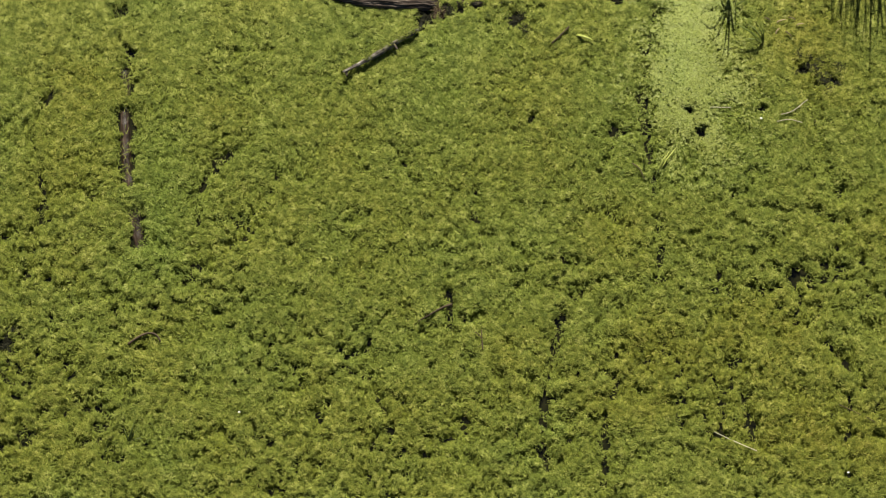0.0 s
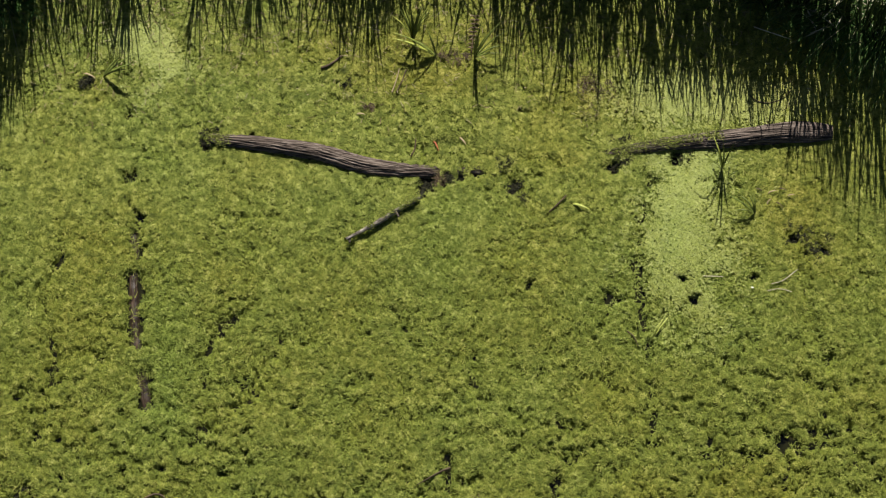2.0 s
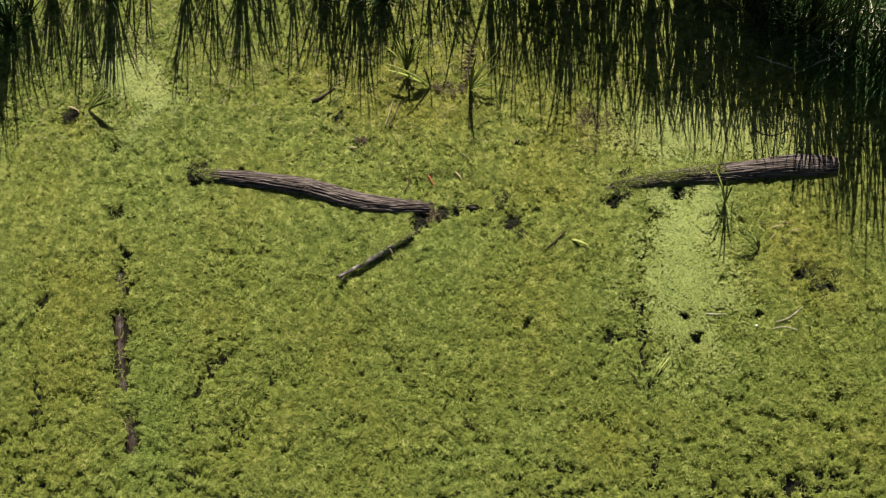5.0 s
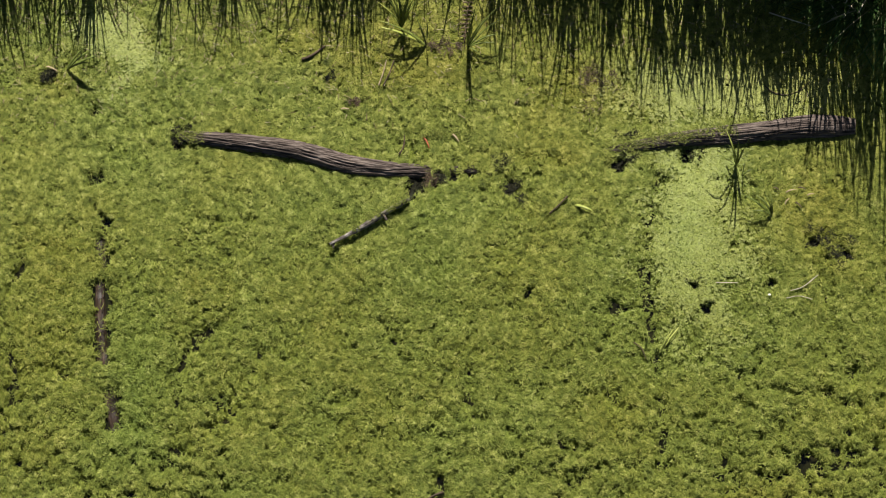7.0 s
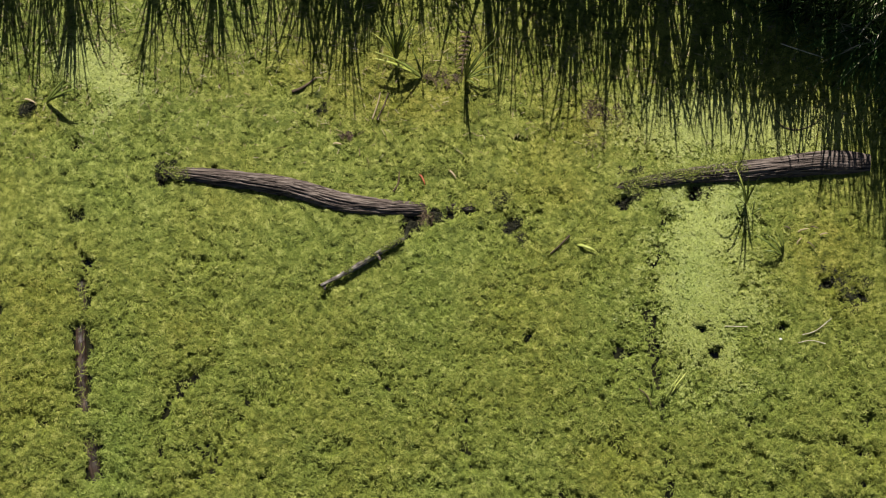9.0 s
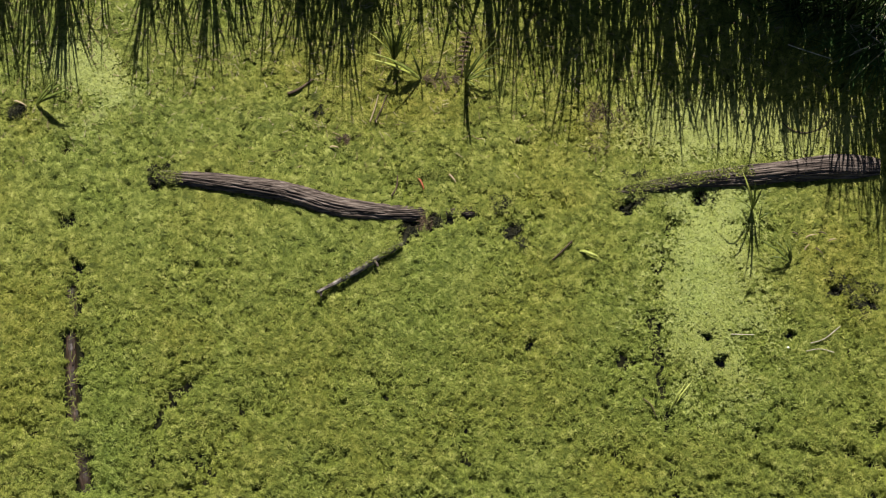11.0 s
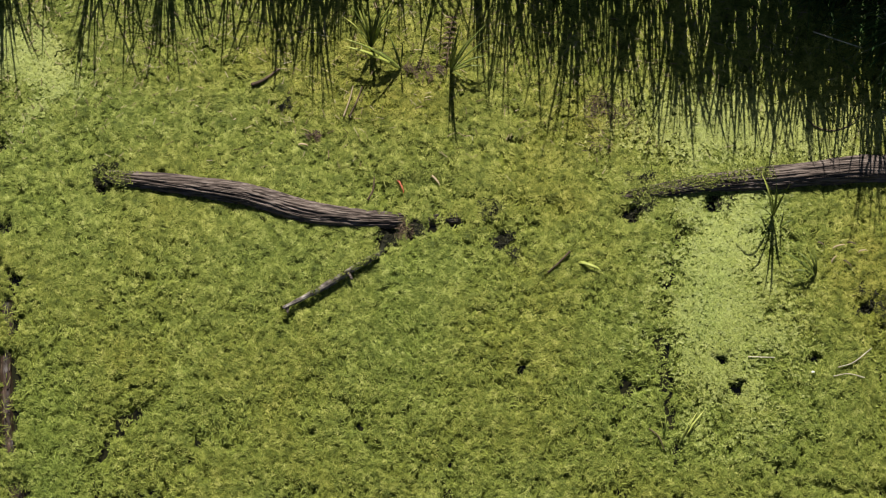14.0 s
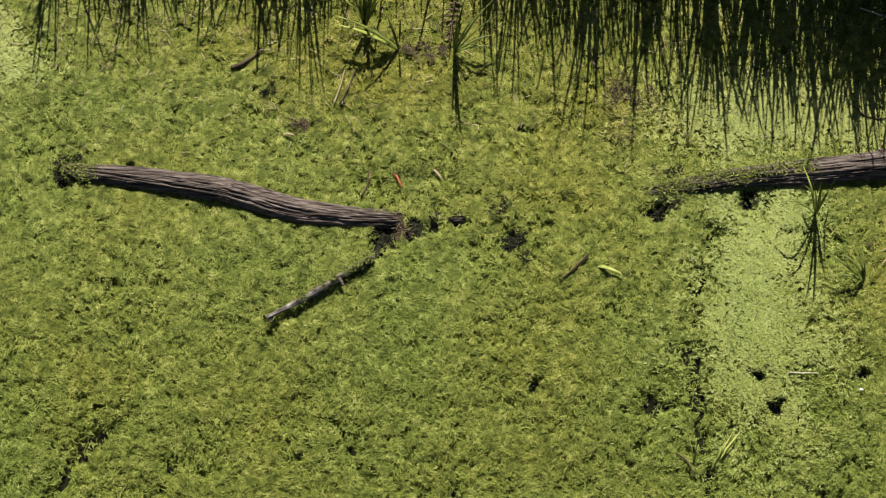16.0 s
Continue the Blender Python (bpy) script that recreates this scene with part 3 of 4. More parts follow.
moss_part(tufts("moss", [(0.25 + 0.09 * k, 0.05 + 0.013 * k + 0.02 * math.sin(5 * k), 0.008 + 0.008 * k, 0.07) for k in range(12)], 1800, 0.016, 0.005, MOSS, 43), right_log, "olive moss over the sunken end")
stick = thing("broken_branch", (0.772, 0.63, 0), "rough dark branch lying in the weed beside the log", "branch")
part("limb", tube("limb", [(-0.06, -0.195, 0.0, 0.018), (-0.10, -0.225, 0.02, 0.027), (-0.28, -0.335, 0.03, 0.030), (-0.505, -0.48, 0.03, 0.025), (-0.75, -0.61, 0.025, 0.021),
                           (-0.785, -0.63, 0.025, 0.018)], DRIFTWOOD, 200, 36, 0.28, 0.007, 0.014, 12), stick)
# added black piece: shade over the gap between branch and log, put into colour
part("snag", tube("snag", [(0.0, 0.02, -0.09, 0.030), (-0.02, -0.08, -0.10, 0.028), (-0.04, -0.15, -0.085, 0.024), (-0.07, -0.20, -0.03, 0.016)], MUCK_SHADE, 30, 14, 0.35, 0.004, 0.012, 17), stick, "black piece standing in for shade where the branch joins the log")
part("stub", tube("stub", [(-0.75, -0.61, 0.02, 0.014), (-0.755, -0.65, 0.015, 0.011), (-0.752, -0.67, 0.01, 0.005)], BARK, 12, 10, 0.2, 0, 0.01, 13), stick)
part("stub", tube("stub", [(-0.3, -0.35, 0.04, 0.014), (-0.27, -0.40, 0.05, 0.010), (-0.265, -0.415, 0.05, 0.004)], BARK, 12, 10, 0.2, 0, 0.01, 14), stick)
moss_part(tufts("moss", [(-0.10, -0.20, 0.06, 0.05), (-0.18, -0.25, 0.06, 0.05), (-0.24, -0.29, 0.06, 0.05), (-0.34, -0.35, 0.06, 0.04), (-0.55, -0.48, 0.055, 0.05), (-0.42, -0.38, 0.05, 0.05)], 900, 0.014, 0.005, MOSS, 44), stick, "green weed stuck to the branch")
sunken = thing("sunken_log", (-2.13, -0.3, 0), "brown waterlogged log showing through gaps in the weed", "log")
part("trunk", tube("trunk", [(p[0] + 2.13, p[1] + 0.3, -0.098 - 0.030 * abs(p[1] + 0.72), 0.056) for p in SUNKEN], WETWOOD, 260, 40, 0.35, 0.012, 0.02, 15), sunken)
sg = np.random.default_rng(46)
moss_part(tufts("moss", [(float(np.interp(y, [p[1] for p in SUNKEN][::-1], [p[0] for p in SUNKEN][::-1])) + 2.13, y + 0.3, -0.035, 0.09) for y in sg.uniform(-1.55, 1.5, 45)], 420, 0.05, 0.005, MOSS, 45, 0.2), sunken, "loose weed strands lying across the sunken wood")

# ---------------------------------------------------------------- rushes along the edge, mostly seen by their shadows
g = np.random.default_rng(21)
STEMS = []
for k in range(26):
    lean, bend, a = 0.01 + 0.34 * g.uniform(0, 1) ** 1.6, g.uniform(0.0, 0.12), g.uniform(0, 2 * np.pi)
    pts = [(math.cos(a) * (lean * u + bend * u ** 3), math.sin(a) * (lean * u + bend * u ** 3), u, r) for u, r in ((0, 0.0070), (0.35, 0.0072), (0.7, 0.0066), (0.9, 0.0050), (1.0, 0.0016))]
    STEMS.append(tube("stem", pts, RUSH, 9, 5))
SLOPE = math.tan(radians(ELEVATION))
CLUMPS = [  # x, y of the foot, y that the shadows reach, spread, stems
    (-2.88, 2.80, 1.85, 0.07, 40), (-2.62, 2.80, 1.88, 0.06, 16), (-2.55, 2.85, 1.70, 0.05, 14), (-2.28, 2.80, 1.62, 0.06, 34), (-2.36, 2.9, 1.95, 0.12, 18), (-2.1, 2.8, 2.2, 0.04, 6),
    (-1.93, 2.8, 2.0, 0.04, 6), (-1.55, 2.8, 1.76, 0.045, 24), (-1.30, 2.8, 2.0, 0.07, 20), (-1.0, 2.82, 1.95, 0.06, 40), (-0.95, 2.85, 1.58, 0.04, 10), (-0.75, 2.85, 2.1, 0.12, 22),
    (-0.5, 2.85, 1.95, 0.12, 20), (-0.22, 2.80, 2.05, 0.05, 36), (-0.1, 2.85, 1.75, 0.10, 18), (0.12, 2.80, 1.95, 0.05, 40), (0.2, 2.82, 1.48, 0.035, 16), (0.40, 2.75, 2.2, 0.05, 50),
    (0.36, 2.80, 1.90, 0.04, 12), (0.62, 2.9, 2.1, 0.08, 12), (0.85, 2.85, 2.0, 0.08, 14), (1.0, 2.85, 2.15, 0.08, 14), (1.2, 2.85, 2.2, 0.10, 24), (1.45, 2.85, 1.85, 0.05, 24), (1.58, 2.85, 2.05, 0.07, 20),
    (1.72, 2.8, 1.62, 0.05, 26), (1.88, 2.85, 1.8, 0.08, 28), (2.05, 2.78, 1.95, 0.06, 46), (2.22, 2.80, 1.70, 0.06, 34), (2.40, 2.85, 1.85, 0.08, 26), (2.58, 2.80, 1.52, 0.05, 26),
    (2.70, 2.85, 1.8, 0.08, 18), (2.82, 2.80, 1.50, 0.05, 26), (3.06, 2.78, 1.42, 0.04, 34), (3.2, 2.8, 1.75, 0.08, 16), (3.35, 2.80, 1.65, 0.08, 18), (3.54, 2.75, 1.30, 0.035, 40),
    (3.66, 2.8, 1.6, 0.06, 16), (3.82, 2.75, 1.65, 0.07, 18), (4.0, 2.7, 1.45, 0.06, 26), (4.16, 2.6, 1.35, 0.08, 34), (4.32, 2.55, 1.15, 0.08, 36), (4.5, 2.5, 0.85, 0.08, 34),
    (4.66, 2.5, 0.45, 0.07, 32), (4.82, 2.4, 0.35, 0.07, 30), (4.98, 2.3, 0.2, 0.07, 24), (5.15, 2.15, 0.1, 0.08, 22), (5.32, 2.05, -0.05, 0.08, 24), (5.5, 2.0, 0.1, 0.08, 24),
    (4.1, 3.3, 2.1, 0.12, 20), (4.14, 2.85, 1.45, 0.10, 34), (4.36, 2.8, 1.25, 0.11, 34), (3.92, 2.9, 1.45, 0.07, 22), (3.45, 2.88, 1.40, 0.06, 18), (2.9, 2.9, 1.35, 0.06, 14), (3.35, 2.8, 1.30, 0.04, 26), (3.72, 2.8, 1.22, 0.04, 30), (4.03, 2.75, 1.15, 0.05, 34), (2.28, 2.8, 1.45, 0.04, 22), (3.05, 2.85, 1.25, 0.03, 16), (2.5, 2.9, 1.45, 0.06, 12),
    (-3.12, 2.7, 1.75, 0.07, 32), (-3.28, 2.55, 1.35, 0.06, 34), (-3.42, 2.5, 0.95, 0.06, 40), (-3.56, 2.45, 0.80, 0.07, 40), (-3.72, 2.45, 0.9, 0.08, 30),
]
for x, y, reach, spread, count in CLUMPS:
    y += 0.12 if y > 2.72 else 0.0
    z = float(max(bank_height(np.array([x]), np.array([y]))[0], -0.1))
    high = (y - reach + (0.14 if 1.6 < x < 4.2 else 0.04)) * SLOPE
    clump = thing("rush_clump", (x, y, z), "clump of thin dark green rushes standing in shallow water", "rushes", "rushes along the pond edge")
    for k in range(round(count * (1.1 if x > 4.4 else 1.0))):
        a, r, h = g.uniform(0, 2 * np.pi), abs(g.normal(0, (1.2 if x > 4.25 else 0.48) * spread)), high * (1.03 - 0.55 * g.uniform(0, 1) ** 1.3)
        w = g.uniform(0.5, 1.2) * (1.15 if x > 3.0 else 1.0)
        m = pose(r * math.cos(a), r * math.sin(a), -0.02, 0, 0, g.uniform(0, 360)) @ Matrix.Diagonal((w, w, h, 1))
        part("stem", STEMS[g.integers(0, 26)], clump, m=m)


def grass(name, places, high, width, seed):
    """Many arching grass blades, three quads each, rooted at places (x, y)."""
    g = np.random.default_rng(seed)
    x, y = places[:, 0], places[:, 1]
    n = len(x)
    z = np.maximum(bank_height(x, y), -0.1)
    a, lean, h = g.uniform(0, 2 * np.pi, n), g.uniform(0.4, 1.7, n), high * g.uniform(0.5, 1.1, n)
    d = np.stack([np.cos(a), np.sin(a), np.zeros(n)], -1)
    s = np.stack([-np.sin(a), np.cos(a), np.zeros(n)], -1) * (width * g.uniform(0.6, 1.3, n) / 2)[:, None]
    at = []
    for u, w in ((0, 1.0), (0.4, 0.9), (0.75, 0.6), (1.0, 0.08)):
        p = np.stack([x, y, z], -1) + d * (h * lean * u ** 1.8)[:, None] + np.array([0, 0, 1.0]) * (h * (u - 0.5 * lean * u ** 3))[:, None]
        at.append((p - s * w, p + s * w))
    v = np.stack([q for pair in at for q in pair], 1)
    idx = np.array([[0, 1, 3, 2], [2, 3, 5, 4], [4, 5, 7, 6]])
    f = (np.arange(n)[:, None, None] * 8 + idx[None]).reshape(-1, 4)
    me = bpy.data.meshes.new(name)
    me.vertices.add(8 * n)
    me.vertices.foreach_set("co", v.astype(np.float32).ravel())
    me.loops.add(f.size)
    me.loops.foreach_set("vertex_index", f.astype(np.int32).ravel())
    me.polygons.add(len(f))
    me.polygons.foreach_set("loop_start", np.arange(0, f.size, 4, dtype=np.int32))
    me.materials.append(SEDGE)
    me.update(calc_edges=True)
    return me


bg = np.random.default_rng(31)
tagged(new("bank_grass", grass("bank_grass", np.stack([bg.uniform(-8, 10, 13000), bg.uniform(3.1, 8, 13000)], -1), 0.45, 0.010, 31)),
       "tall dark green sedge growing along the bank", "grass", kind="stuff")
TUSSOCKS = [(4.30, 2.72, 0.24, 600, 0.42), (4.62, 2.62, 0.24, 600, 0.45), (4.95, 2.60, 0.24, 800, 0.7), (5.3, 2.5, 0.24, 900, 0.85), (5.62, 2.4, 0.26, 900, 0.9), (5.08, 2.40, 0.14, 420, 0.75),
            (4.66, 2.34, 0.12, 260, 0.40), (5.42, 2.24, 0.16, 560, 0.8), (5.2, 2.78, 0.22, 900, 0.8), (5.55, 2.75, 0.22, 900, 0.9), (4.88, 2.24, 0.10, 200, 0.45),
            (-3.5, 2.72, 0.2, 700, 0.42), (-3.75, 2.5, 0.25, 900, 0.45), (-4.05, 2.6, 0.3, 900, 0.5)]
for k, (x, y, r, count, high) in enumerate(TUSSOCKS):
    z = float(max(bank_height(np.array([x]), np.array([y]))[0], -0.1))
    tus = thing("sedge_tussock", (x, y, 0), "dense dark green sedge tussock with pale dead blades", "grass", "sedge tussocks on the bank")
    spots = np.array([x, y]) + np.random.default_rng(50 + k).normal(0, r * 0.6, (round(count * 0.5), 2))
    ob = part("foliage", grass("foliage", spots, high * 0.9, 0.013, 60 + k), tus)
    ob.location = (-x, -y, 0)
    tagged(ob, kind="stuff")
    for j in range(5):
        a, L = g.uniform(0, 2 * np.pi), g.uniform(0.25, 0.5) * min(1, high + 0.2)
        p0 = Vector((g.normal(0, r * 0.4), g.normal(0, r * 0.4), z + 0.3 * high))
        pts = [(*(p0 + Vector((math.cos(a), math.sin(a), 0)) * L * u), p0.z * 0 + z + high * (0.5 + 0.25 * u ** 0.5), w) for u, w in ((0, 0.0050), (0.5, 0.0055), (1, 0.0025))]
        part("dead_stalk", tube("dead_stalk", [(q[0], q[1], q[3], q[4]) for q in pts], STRAW, 8, 6, 0.1), tus, "bleached dead stalk")

# ---------------------------------------------------------------- plants in the open water
def plant(name, at, leaves, mat, label, n=12):
    """A plant with each leaf a part; leaves are (tip x, tip y, tip z, how it arches, width[, material])."""
    ob = thing(name, (at[0], at[1], -0.03), label, "water plant")
    for lf in leaves:
        x, y, z, arch, w = lf[:5]
        z, arch = 0.84 * z, 0.9 * arch
        pts = [(0, 0, 0), (x * 0.22, y * 0.22, z * 0.36 + arch * 0.55), (x * 0.58, y * 0.58, z * 0.75 + arch), (x, y, z)]
        part("leaf", blade("leaf", pts, w, lf[5] if len(lf) > 5 else mat, n), ob)
    return ob


plant("bur_reed", (0.871, 1.93), [(-0.44, 0.13, 0.22, 0.05, 0.034), (-0.42, 0.17, 0.28, 0.06, 0.028), (-0.30, 0.06, 0.20, 0.06, 0.028), (-0.45, 0.10, 0.55, 0.03, 0.022, LEAF),
                                   (-0.10, 0.22, 0.32, 0.02, 0.022, LEAF), (-0.22, 0.14, 0.12, 0.05, 0.02, LEAF), (0.02, 0.12, 0.4, 0.02, 0.02, LEAF)],
      BRIGHT, "bright yellow-green strap leaves fanning from one root")
plant("bur_reed", (1.255, 1.91), [(0.28, 0.28, 0.42, 0.05, 0.020), (0.16, 0.14, 0.50, 0.03, 0.019), (0.08, 0.26, 0.58, 0.03, 0.018), (0.32, 0.10, 0.15, 0.08, 0.020), (0.26, 0.0, 0.18, 0.05, 0.022),
                                   (0.03, 0.08, 0.86, 0.02, 0.015), (0.07, 0.02, 0.80, 0.02, 0.022), (-0.02, 0.06, 0.68, 0.02, 0.022), (0.35, 0.22, 0.30, 0.06, 0.016), (0.12, -0.10, 0.10, 0.05, 0.020)],
      LEAF, "dark green upright strap-leaved water plant")
plant("bur_reed", (0.636, 2.10), [(0.07 * math.cos(k * 2.4) * (1 + k % 3), 0.16 + 0.09 * math.sin(k * 1.7), 0.30 + 0.05 * (k % 6), 0.03, 0.022, BRIGHT if k % 4 == 1 else LEAF) for k in range(18)],
      LEAF, "dense tuft of thin upright green blades")
plant("bur_reed", (3.735, 0.74), [(-0.12, 0.06, 0.92, 0.0, 0.022), (-0.05, 0.09, 0.95, 0.0, 0.024), (0.08, 0.10, 0.72, 0.0, 0.018), (-0.03, 0.05, 0.80, 0.0, 0.020), (-0.30, 0.02, 0.30, 0.16, 0.020),
                                   (-0.10, 0.14, 0.34, 0.10, 0.013), (-0.12, 0.08, 0.10, 0.03, 0.012), (-0.10, 0.28, 0.30, 0.06, 0.022, BRIGHT), (-0.22, -0.04, 0.50, 0.06, 0.016)],
      LEAF, "dark green water plant with bent yellow-green leaves beside the log")
plant("seedling", (3.79, 0.66), [(0.0, 0.06, 0.42, 0.0, 0.016), (0.10, 0.05, 0.05, 0.03, 0.020)], LEAF, "single upright green shoot beside the log", 8)
plant("seedling", (4.06, 0.27), [(-0.30, 0.16, 0.24, 0.03, 0.030), (-0.16, 0.15, 0.22, 0.06, 0.030), (-0.08, 0.18, 0.20, 0.04, 0.018), (-0.03, 0.20, 0.16, 0.03, 0.014), (-0.20, 0.02, 0.14, 0.06, 0.028)],
      LEAF, "small dark sprout with curved leaves", 9)
plant("bur_reed", (-2.488, 1.70), [(0.30, 0.11, 0.40, 0.0, 0.040), (0.34, 0.06, 0.34, 0.0, 0.038), (0.22, 0.14, 0.38, 0.0, 0.030), (0.27, 0.01, 0.28, 0.02, 0.028), (0.16, 0.10, 0.30, 0.0, 0.026)],
      LEAF, "dark green strap leaves bent over the weed")
plant("seedling", (2.87, -0.99), [(-0.03, 0.13, 0.14, 0.02, 0.009), (0.01, 0.15, 0.16, 0.02, 0.009), (0.03, 0.12, 0.12, 0.02, 0.008)], BRIGHT, "pale green sprout in the weed", 8)
plant("seedling", (2.99, -1.03), [(0.20, 0.26, 0.06, 0.03, 0.020), (0.14, 0.24, 0.07, 0.03, 0.016), (0.17, 0.20, 0.05, 0.03, 0.016), (0.10, 0.20, 0.08, 0.03, 0.009)], BRIGHT, "pale green grass blades lying over the weed", 8)
plant("seedling", (-2.016, -3.62), [(0.07, 0.20, 0.16, 0.02, 0.022), (0.10, 0.14, 0.10, 0.02, 0.020), (-0.05, 0.14, 0.10, 0.02, 0.016), (0.12, 0.04, 0.04, 0.02, 0.016)], LEAF, "dark green seedling in the weed", 8)

# ---------------------------------------------------------------- litter on the weed
def surface(x, y):
    return float(cover_height(np.array([x]), np.array([y]))[0])


def twig(name, pts, r0, r1, mat, label, category="twig", up=0.012, seed=1):
    """A thin stick lying on the weed through the plan points."""
    x0, y0 = pts[0]
    z0 = surface(x0, y0)
    n = len(pts) - 1
    ob = thing(name, (x0, y0, z0), label, category)
    ob_mesh = tube("stem", [(x - x0, y - y0, max(surface(x, y), -0.03) - z0 + up, r0 + (r1 - r0) * i / n) for i, (x, y) in enumerate(pts)], mat, 26, 8, 0.25, 0, 0.01, seed)
    part("stem", ob_mesh, ob)
    return ob


twig("twig", [(1.02, -2.305), (0.93, -2.345), (0.80, -2.42), (0.698, -2.48)], 0.012, 0.004, BROWN, "dark brown tapering twig on the weed", seed=2)
fork = twig("twig", [(1.311, -2.757), (1.305, -2.68), (1.30, -2.56)], 0.007, 0.004, BROWN, "small forked dark twig on the weed", seed=3)
part("fork", tube("fork", [(-0.006, 0.10, 0.012, 0.005), (-0.05, 0.15, 0.02, 0.004), (-0.09, 0.17, 0.012, 0.002)], BROWN, 8, 6), fork)
part("fork", tube("fork", [(-0.006, 0.05, 0.012, 0.004), (-0.05, 0.02, 0.012, 0.002)], BROWN, 6, 6), fork)
twig("twig", [(-2.036, -2.686), (-1.93, -2.61), (-1.841, -2.577), (-1.77, -2.60), (-1.733, -2.66)], 0.013, 0.008, BROWN, "curved dark root lying in the weed", seed=4)
twig("twig", [(-0.29, 1.79), (-0.2, 1.83), (-0.079, 1.925)], 0.016, 0.009, BROWN, "short dark stick under the rushes", seed=5)
twig("twig", [(2.174, 0.458), (2.08, 0.36), (2.003, 0.293)], 0.008, 0.006, BROWN, "reddish brown stick on the weed", seed=6)
twig("straw", [(4.651, -3.307), (4.8, -3.37), (4.979, -3.471)], 0.004, 0.003, BROWN, "thin dark straw across the weed", "straw", seed=7)
twig("straw", [(3.477, -3.555), (3.66, -3.65), (3.869, -3.746)], 0.003, 0.003, STRAW, "thin pale straw across the weed", "straw", seed=8)
twig("straw", [(3.522, -0.367), (3.724, -0.372)], 0.004, 0.003, STRAW, "thin pale straw on the duckweed", "straw", seed=9)
twig("straw", [(4.20, -0.45), (4.32, -0.41), (4.46, -0.30)], 0.005, 0.003, STRAW, "curved pale straw on the weed", "straw", seed=10)
twig("straw", [(4.16, -0.52), (4.28, -0.50), (4.40, -0.53)], 0.004, 0.003, STRAW, "curved pale straw on the weed", "straw", seed=11)
twig("straw", [(0.427, 1.535), (0.47, 1.66), (0.50, 1.79)], 0.008, 0.005, LITTER, "yellowed dead rush stem lying flat", "straw", seed=12)
twig("straw", [(0.47, 1.53), (0.53, 1.66), (0.57, 1.78)], 0.007, 0.005, BROWN, "reddish dead rush stem lying flat", "straw", seed=13)
# shadow arc of a bent rush, laid down as a dark stem
twig("straw", [(4.02, 1.52), (4.10, 1.45), (4.22, 1.43), (4.34, 1.47), (4.44, 1.56)], 0.006, 0.004, BROWN, "arched dark stem on the weed in place of a bent rush's shadow", "straw", seed=14)
twig("straw", [(4.08, 2.22), (4.28, 2.15), (4.46, 2.09)], 0.006, 0.004, STRAW, "bleached dead reed lying at the bank", "straw", 0.06, seed=18)
twig("twig", [(2.76, -0.93), (2.83, -0.99), (2.87, -1.09)], 0.006, 0.003, BROWN, "thin dark twig in the weed", seed=15)
twig("twig", [(0.62, 0.87), (0.66, 0.95), (0.67, 1.05)], 0.009, 0.005, BROWN, "short dark twig behind the log", seed=16)


def flat_leaf(name, at, length, width, turn, mat, label, lift=0.02):
    ob = thing(name, pose(at[0], at[1], surface(*at) + 0.008, 0, 0, turn), label, "leaf")
    part("leaf_blade", blade("leaf_blade", [(-length / 2, 0, 0.004), (-length / 4, 0.008, lift * 0.6), (length / 4, 0.006, lift), (length / 2, 0, lift * 0.5)], width, mat, 12, 0.4), ob)
    return ob


flat_leaf("fallen_leaf", (2.325, 0.338), 0.19, 0.028, -21, BRIGHT, "pale green willow-shaped leaf lying on the weed", 0.04)
flat_leaf("fallen_leaf", (0.873, 0.97), 0.12, 0.016, -65, RED, "orange-red dead leaf on the weed")
flat_leaf("fallen_leaf", (1.14, 1.02), 0.11, 0.018, -50, LITTER, "pale dead leaf on the weed")
flat_leaf("fallen_leaf", (0.12, 1.30), 0.08, 0.016, -8, LITTER, "small pale dead leaf on the weed")
flat_leaf("fallen_leaf", (-2.62, 1.70), 0.13, 0.018, -25, LITTER, "grey dead leaf over a mud mound")
for x, y, t, le in ((4.24, 0.50, 15, 0.13), (4.34, 0.52, -20, 0.10), (4.20, 0.40, 50, 0.09), (4.30, 0.36, -45, 0.12), (4.42, 0.46, 10, 0.09), (4.10, 0.52, -30, 0.08)):
    flat_leaf("fallen_leaf", (x, y), le * 0.8, 0.013, t, BROWN if t < 0 else LITTER, "curled dead leaf scrap on the weed")

for x, y in ((4.01, -0.49), (-0.98, -3.35), (4.72, -3.95)):
    petal = thing("petal", (x, y, surface(x, y) + 0.012), "tiny white petal on the weed", "petal")
    part("petal_blade", blade("petal_blade", [(-0.012, 0, 0), (0, 0.002, 0.004), (0.012, 0, 0.002)], 0.016, WHITE, 6), petal)

frond = thing("dead_frond", (1.226, 1.95, 0.0), "dry brown fern frond lying under the rushes", "fern")
part("rachis", tube("rachis", [(0, 0, 0.01, 0.006), (0.02, 0.2, 0.02, 0.005), (0.046, 0.42, 0.015, 0.002)], BROWN, 14, 6), frond)
for k in range(9):
    for side in (-1, 1):
        y = 0.05 + 0.042 * k
        part("leaflet", blade("leaflet", [(0.1 * y, y, 0.015), (0.1 * y + side * 0.025, y + 0.008, 0.025), (0.1 * y + side * 0.058, y - 0.006, 0.012)], 0.016, BROWN, 6), frond)

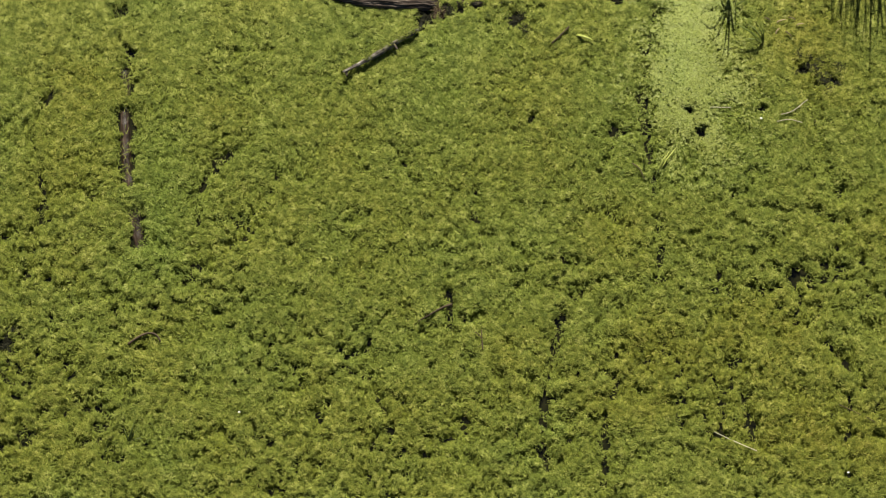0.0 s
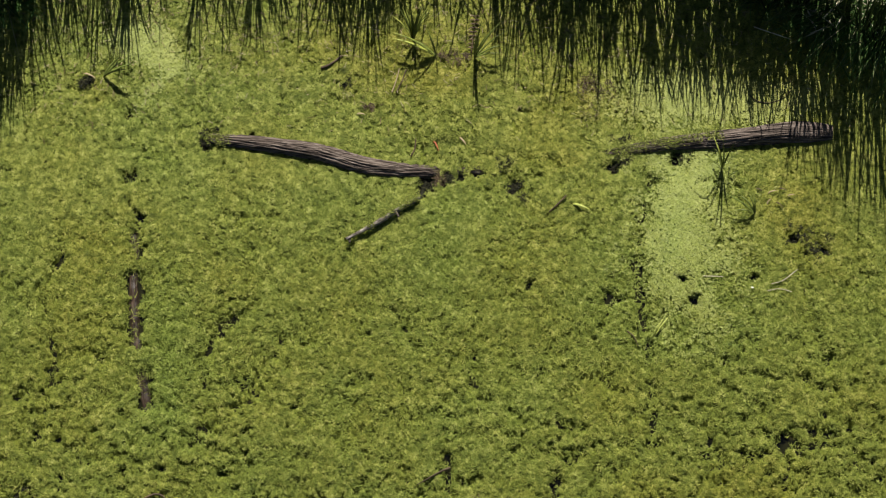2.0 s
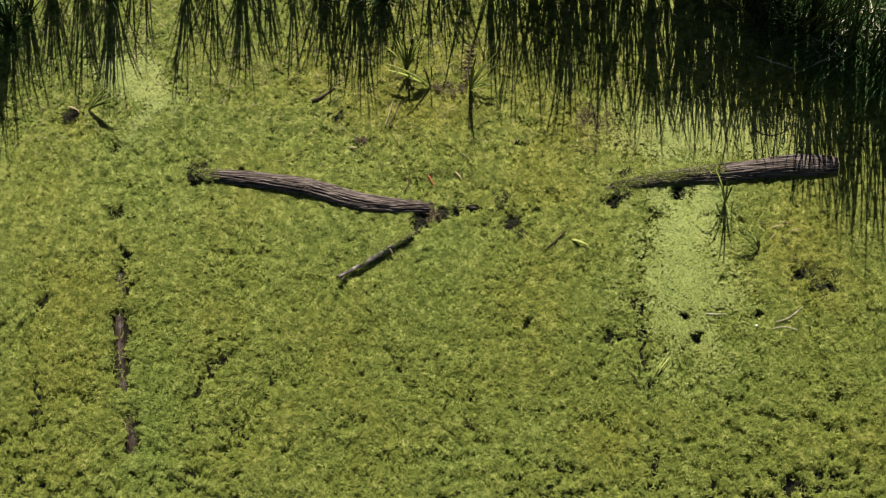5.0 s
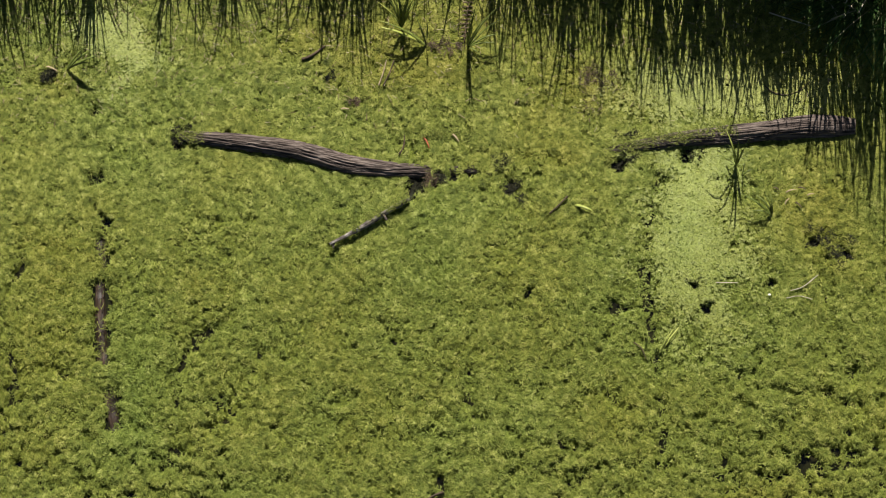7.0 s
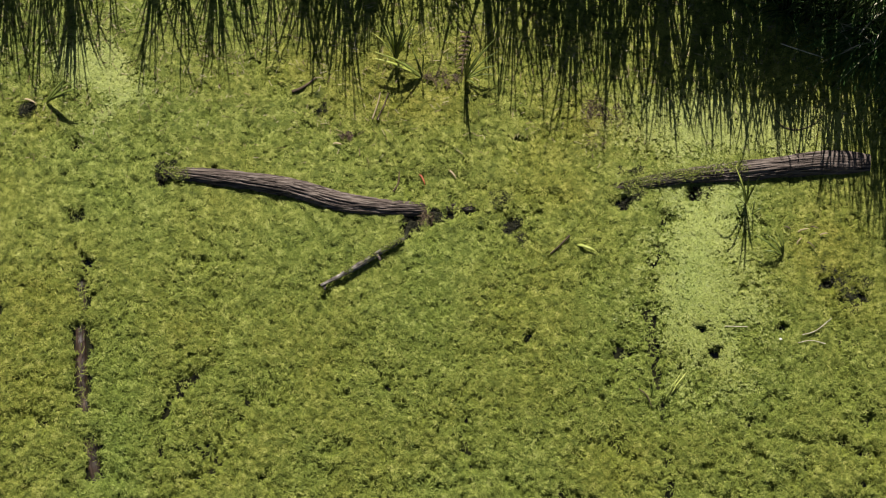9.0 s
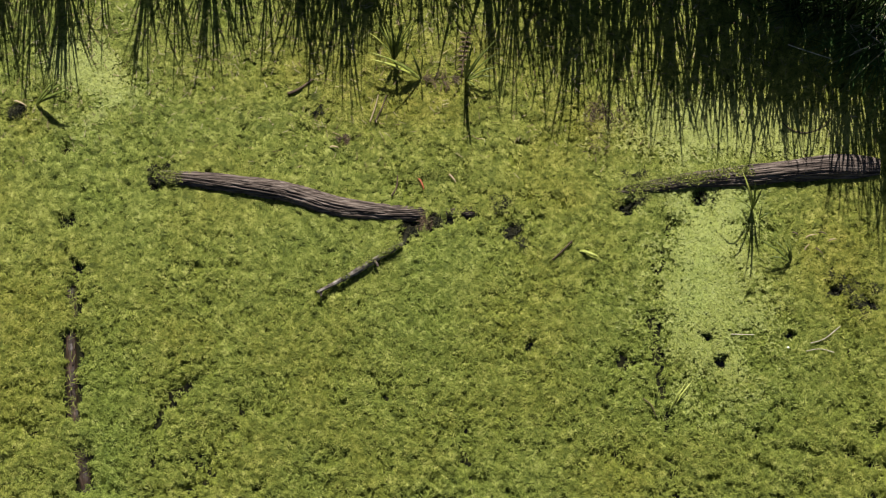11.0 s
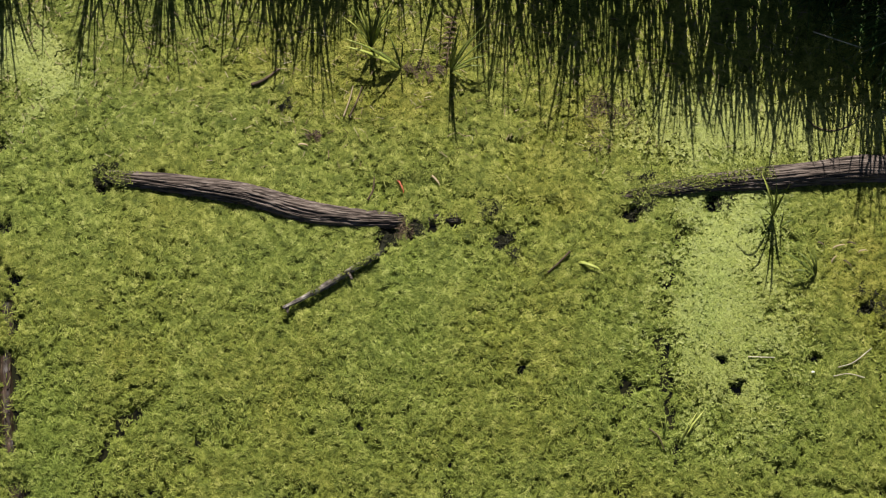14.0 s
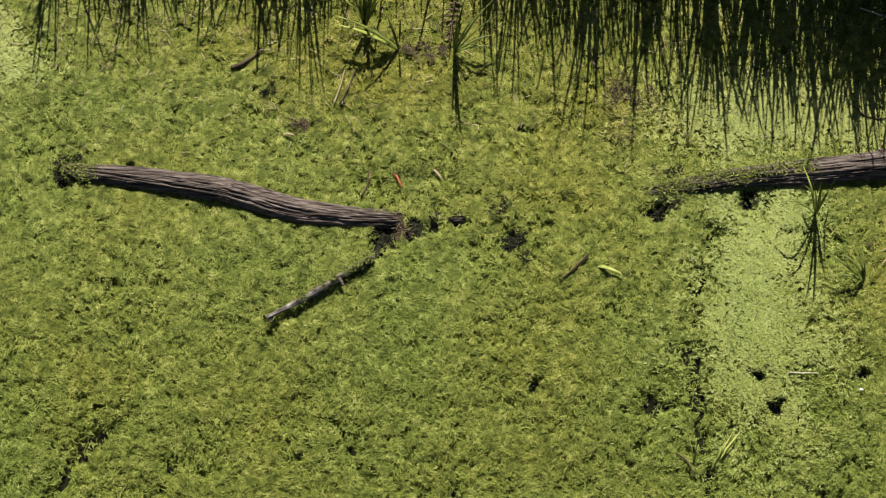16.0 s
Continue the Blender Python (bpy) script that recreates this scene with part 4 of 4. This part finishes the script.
# dead weed clots; the one at (0.80, 0.62) blackens the branch gap for shade
CLOTS = [(1.66, 0.57, 0.09, 260), (4.463, 0.02, 0.07, 170), (4.44, 0.16, 0.05, 80), (4.70, -0.07, 0.12, 200), (-1.40, 1.12, 0.05, 150), (-1.46, 0.98, 0.05, 150), (2.72, 0.83, 0.08, 160), (3.36, 0.87, 0.07, 120),
         (0.80, 0.62, 0.07, 240), (1.02, 0.67, 0.05, 130), (-2.63, 1.62, 0.06, 200), (0.98, 1.93, 0.06, 70), (1.12, 1.92, 0.05, 60), (-3.2, -2.62, 0.08, 200), (1.52, 0.80, 0.08, 120), (0.93, 0.65, 0.07, 200), (2.35, 1.45, 0.16, 110), (2.48, 1.62, 0.10, 80), (0.2, 1.4, 0.04, 60), (-0.02, 1.62, 0.03, 50), (2.75, 1.06, 0.05, 90)]
for k, (x, y, r, count) in enumerate(CLOTS):
    cg = np.random.default_rng(200 + k)
    ob = thing("weed_clump", (x, y, 0), "black stringy clump of dead water weed, in places standing in for shade", "weed clump", "dead weed clumps")
    hearts = [(dx, dy, surface(x + dx, y + dy) + (0.012 if y > 1.3 else -0.008), r * 0.6) for dx, dy in cg.normal(0, r * 0.75, (6, 2)) * np.array([1.0, 0.8])]
    tagged(part("strand_tangle", tufts("strand_tangle", hearts, count, 0.045, 0.006, BROWN if (y > 1.3 and x > 0) or (x, y) == (0.93, 0.65) else MUCK_SHADE, 300 + k, 0.35), ob), kind="stuff")

lg = np.random.default_rng(77)
n = 5000
lx, ly = lg.uniform(-3.8, 5.7, n), 1.0 + 1.9 * lg.uniform(0, 1, n) ** 0.8
ok = lg.uniform(0, 1, n) < np.clip((ly - 1.0) * 0.9, 0.05, 1) * (0.2 + fractal(lx, ly, 0.5, 88)) * (1 - smooth_cover(lx, ly))
lx, ly = lx[ok], ly[ok]
n = len(lx)
yaw, L, W = lg.uniform(0, np.pi, n), lg.uniform(0.02, 0.075, n), lg.uniform(0.002, 0.005, n)
d = np.stack([np.cos(yaw), np.sin(yaw), lg.normal(0, 0.15, n)], -1) * (L / 2)[:, None]
w = np.stack([-np.sin(yaw), np.cos(yaw), lg.normal(0, 0.4, n)], -1) * (W / 2)[:, None]
c = np.stack([lx, ly, cover_height(lx, ly) + 0.012], -1)
tagged(new("reed_litter", quads_mesh("reed_litter", np.stack([c - d - w, c - d + w, c + d + w, c + d - w], 1), LITTER)), "pale and brown scraps of dead reed on the weed", "reed litter", kind="stuff")
